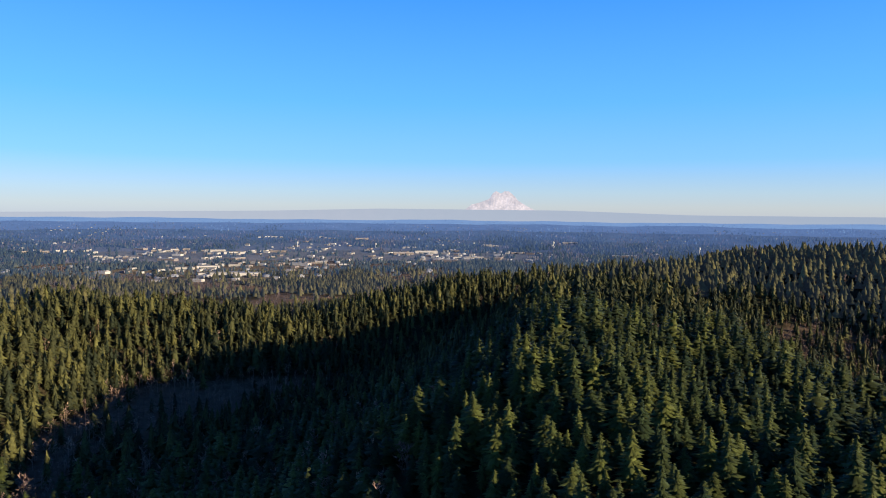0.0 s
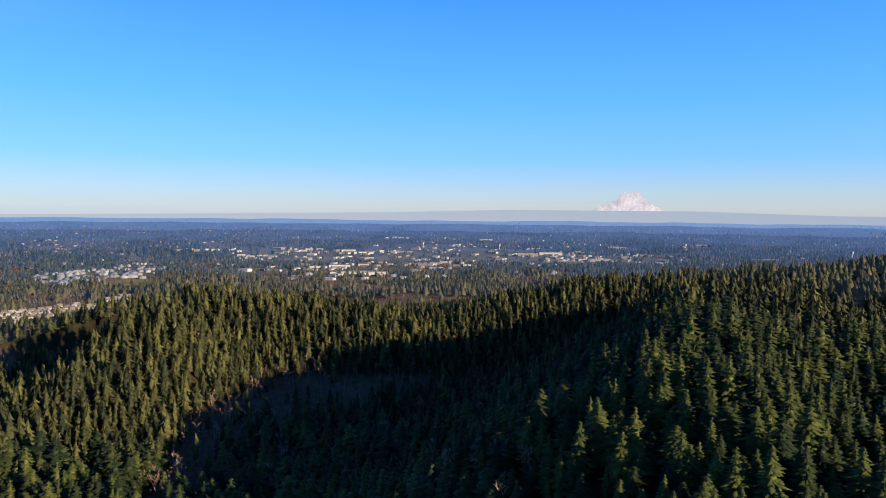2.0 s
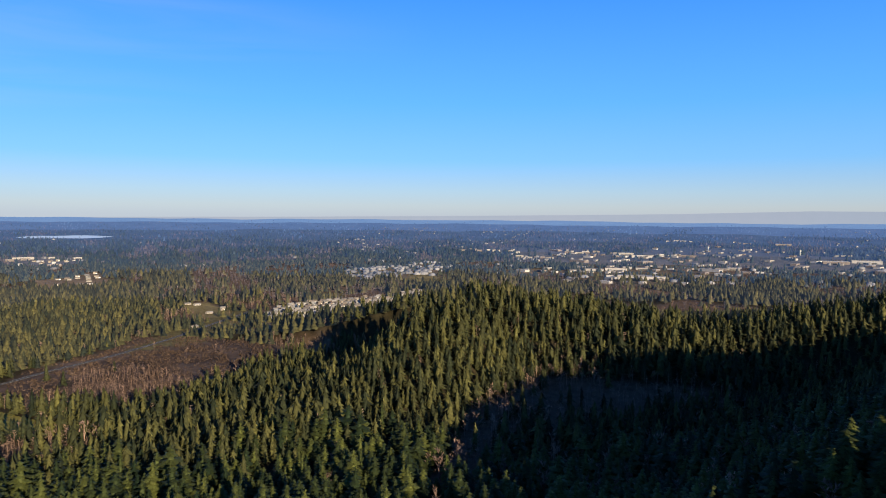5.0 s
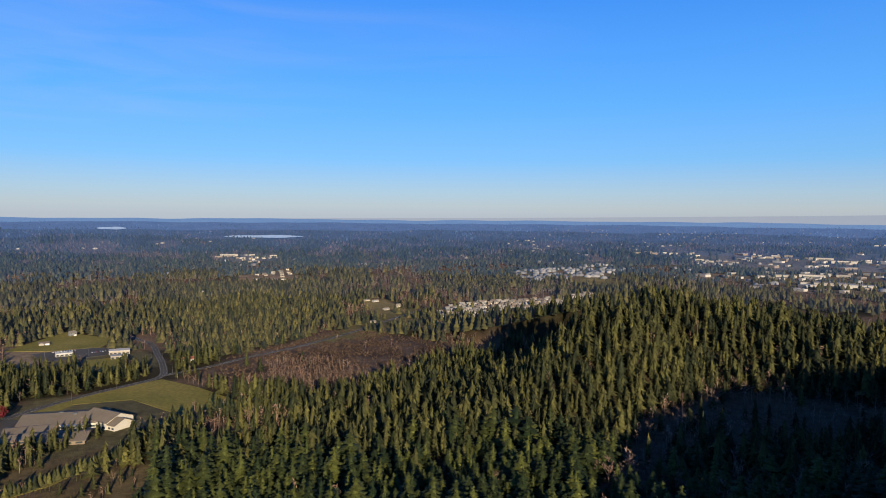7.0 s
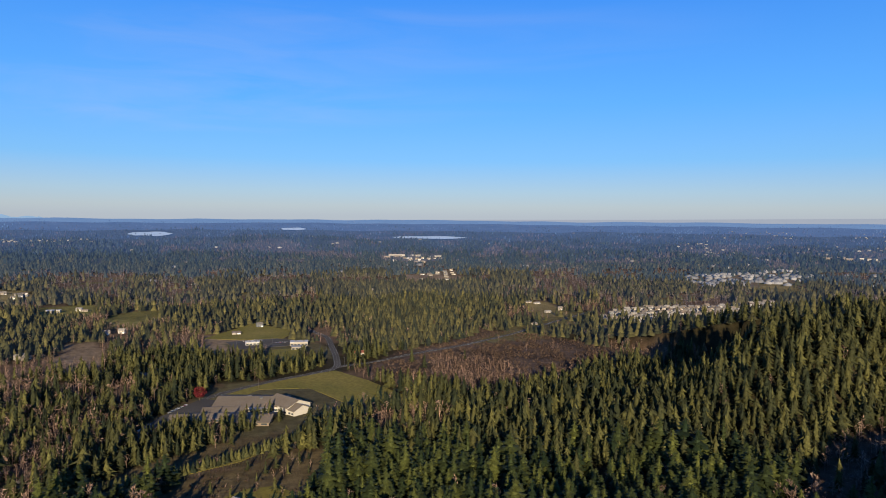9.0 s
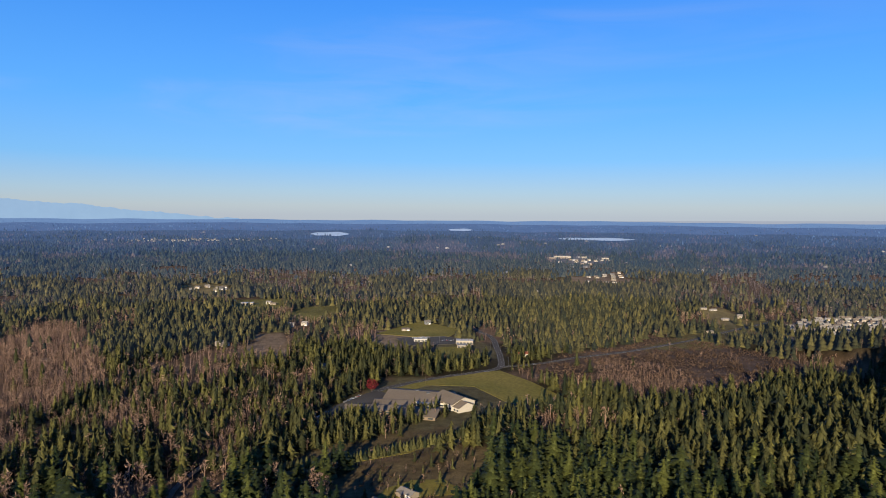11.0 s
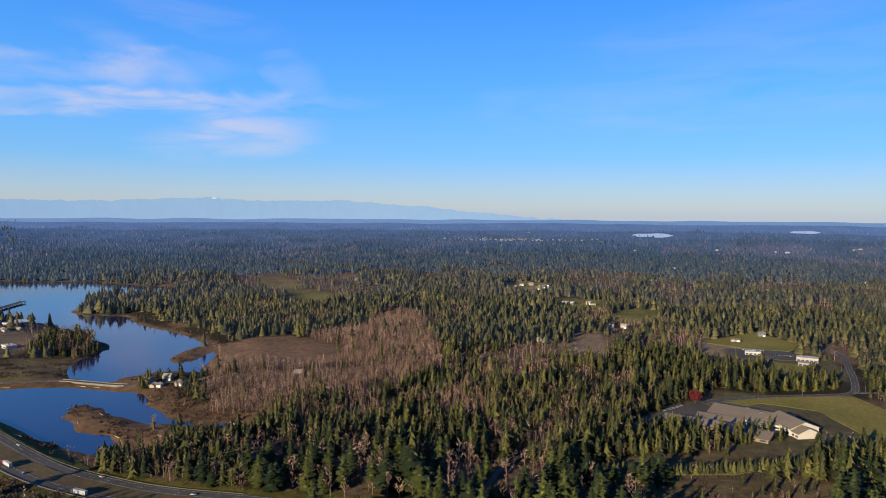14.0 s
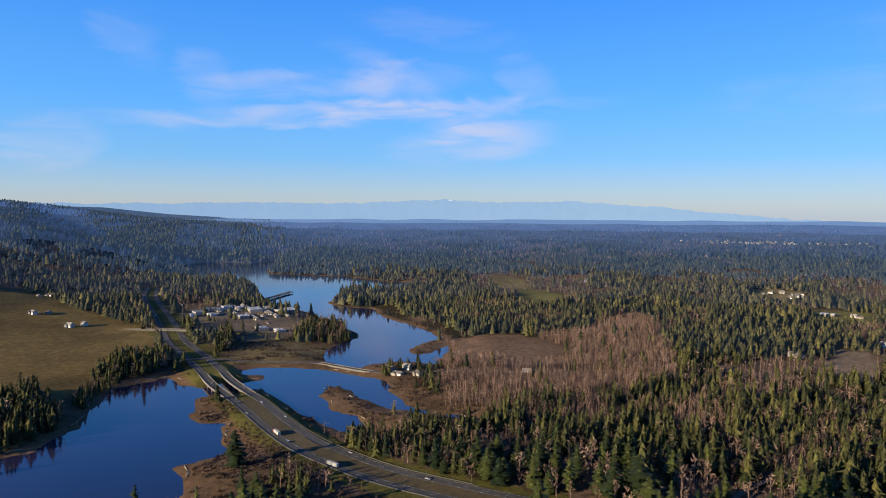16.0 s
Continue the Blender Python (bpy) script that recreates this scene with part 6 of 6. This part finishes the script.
for cx, cy, ux, uy, n, turn in ((-560, 70, -0.75, 0.66, 9, 130), (-520, 44, -0.85, 0.5, 7, 120), (-840, 190, 0.1, 1, 9, 0), (-812, 222, 0.1, 1, 6, 0), (-680, -690, -0.5, -0.85, 8, 30), (-725, -655, -0.6, -0.8, 7, 40), (-700, -690, -0.5, -0.85, 6, 30), (-566, -395, 0, 1, 4, 0)):
    for k in range(n):
        x, y = cx + ux * 2.7 * k, cy + uy * 2.7 * k
        tagged(copy_thing(CAR, pose(x, y, height(x, y) + 0.2, 0, 0, turn + 180 * rng.randint(2))), "parked passenger car on a car park", "car", "parked cars")
for q in (CAR, LORRY):
    for o in (*q.children_recursive, q):
        bpy.data.objects.remove(o)


# ---- poles, signs, towers ----
def lamp_pole():
    top = new("street_lamp")
    bm = bmesh.new()
    rod(bm, 0, 0, -0.5, 11, 0.16, 8, 0.09)
    part("pole", bm, STEEL, top)
    part("arm", boxes((0, 2.4, -0.06, 0.06, 10.8, 10.95)), STEEL, top)
    part("lamp_head", boxes((2.0, 2.9, -0.18, 0.18, 10.68, 10.82)), STEEL, top)
    return top


def wood_pole():
    top = new("utility_pole")
    bm = bmesh.new()
    rod(bm, 0, 0, -0.5, 12, 0.2, 8, 0.12)
    part("pole", bm, BARK, top)
    part("crossarm", boxes((-1.3, 1.3, -0.07, 0.07, 10.9, 11.1)), BARK, top)
    return top


POLE, WOOD = lamp_pole(), wood_pole()
for q in (POLE, WOOD):
    q.scale = (1 / PLAN, 1 / PLAN, 1 / PLAN)
for x, y in ((-770, 205), (-800, 215), (-815, 240), (-745, 262), (-700, 270), (-660, 252), (-822, 178), (-600, -690), (-650, -800), (-590, -740), (-680, -880), (-560, -640)):
    tagged(copy_thing(POLE, pose(x, y, height(x, y), 0, 0, 40 * (x % 7))), "tall grey steel street lamp by the road", "street lamp", "street lamps")
for x, y in ((-640, 262), (-660, 300), (-690, 380), (-625, 190), (-606, 150), (-720, 265), (-545, -520), (-562, -470), (-585, -380), (-598, -330), (-720, 450), (-760, 560)):
    tagged(copy_thing(WOOD, pose(x, y, height(x, y), 0, 0, 30)), "weathered wooden utility pole by the road", "utility pole", "utility poles")
for q in (POLE, WOOD):
    for o in (*q.children_recursive, q):
        bpy.data.objects.remove(o)
sign = new("roadside_sign")
sign.matrix_basis = pose(-672, -835, height(-672, -835), 0, 0, 60)
sign.scale = (1 / PLAN, 1 / PLAN, 1 / PLAN)
tagged(sign, "tall pylon sign with blank white panel over the town", "sign")
bm = bmesh.new()
rod(bm, 0, 0, -0.5, 24, 0.45, 10)
part("pole", bm, STEEL, sign)
part("panel", boxes((-2.2, 2.2, -0.3, 0.3, 22, 26)), PAINT_WHITE, sign)


def water_tower(yaw, r, s):
    r = float(draw_in(np.array(r)))
    x, y, _ = polar(yaw, r, 0)
    k = float(shrink(np.array([r]))[0]) * s * 0.6 / PLAN
    top = new("water_tower")
    top.matrix_basis = pose(x, y, height(x, y))
    top.scale = (k, k, k)
    tagged(top, "pale water tower standing over the distant city", "water tower", "towers of the city")
    bm = bmesh.new()
    rod(bm, 0, 0, -1, 34, 3, 10)
    part("shaft", bm, PAINT_WHITE, top)
    bm = bmesh.new()
    rod(bm, 0, 0, 30, 48, 8, 14, 7)
    part("tank", bm, PAINT_WHITE, top)


for yaw, r, s in ((12.0, 3350, 1.2), (5.6, 3250, 1.1), (-2.6, 3500, 1.1), (-9.2, 3500, 1.4), (-20.6, 3200, 1.3)):
    water_tower(yaw, r, s)

# the red-leaved tree by the school
rng = np.random.RandomState(30)
RED = foliage_one("dark_red_leaves", (0.10, 0.012, 0.016), (0.14, 0.02, 0.022))
maple = new("red_tree")
maple.matrix_basis = pose(-587, 97, height(-587, 97))
tagged(maple, "round dark red ornamental tree beside the school drive", "tree")
bm = bmesh.new()
rod(bm, 0, 0, 0, 5, 0.35, 8, 0.2)
part("trunk", bm, BARK, maple)
V, F = [], []
for k in range(700):
    d = rng.normal(size=3)
    d = d / np.linalg.norm(d) * rng.uniform(0.55, 1.0) ** 0.5
    c = np.array((d[0] * 4.6, d[1] * 4.6, 7 + d[2] * 4.4)) * (1 + 0.06 * rng.normal())
    u, v = rng.normal(size=3) * 0.45, rng.normal(size=3) * 0.45
    i = len(V)
    V += [c + u, c + v, c - u]
    F.append((i, i + 1, i + 2))
crown = new("crown", as_mesh("crown", (np.array(V), np.array(F)), RED))
crown.parent = maple

# the old pier in the inlet
pier = new("old_pier")
pier.matrix_basis = pose(-938, -926, 0.2, 0, 0, -159)
pier.scale = (1.66, 1.6, 1.4)
tagged(pier, "dark derelict timber pier out into the inlet", "pier")
part("deck", boxes((-30, 70, -3, 3, 1.6, 2.0)), BARK, pier)
for k in range(12):
    for s in (-2.6, 2.6):
        bm = bmesh.new()
        rod(bm, -28 + 8.6 * k, s, -3, 3.0, 0.35, 6)
        part("pile", bm, BARK, pier)


# driftwood logs along the shores
rng = np.random.RandomState(41)
WOOD_GREY = plain("driftwood", (0.30, 0.25, 0.19), (0.42, 0.36, 0.28), big=0.3, small=1.5, rough=0.9)
bm = bmesh.new()
rod(bm, 0, 0, -4.5, 4.5, 0.32, 7, 0.2)
log_mesh = bpy.data.meshes.new("driftwood_log")
bm.to_mesh(log_mesh)
bm.free()
log_mesh.materials.append(WOOD_GREY)
for pond in ("west_pond", "mid_pond"):
    outline = np.array(WATERS[pond], float)
    for k in range(26):
        a = rng.randint(len(outline))
        p, q = outline[a], outline[(a + 1) % len(outline)]
        m = p + (q - p) * rng.uniform()
        side = np.array((q[1] - p[1], p[0] - q[0])) / (np.hypot(*(q - p)) + 1e-6)
        for s in (3.5, -3.5, 7, -7):
            w = m + side * s
            if 1 < float(off_water(w[:1], w[1:])[0]) < 9 and float(off_line(w[:1], w[1:], HIGHWAY)[0]) > 20:
                way = math.degrees(math.atan2(q[1] - p[1], q[0] - p[0])) + rng.uniform(-25, 25)
                ob = new("driftwood_log", log_mesh)
                ob.matrix_basis = pose(w[0], w[1], height(*w) + 0.15, 90, 0, way + 90)
                ob.scale = (1, 1, rng.uniform(0.5, 1.1))
                tagged(ob, "bleached driftwood log washed up on the muddy shore", "log", "driftwood on the shores")
                break

# ---- the plan laid out at full size ----
for ob in list(scene.objects):
    if ob.parent is None and ob.type in ("MESH", "EMPTY"):
        ob.matrix_basis = Matrix.Scale(PLAN, 4) @ ob.matrix_basis
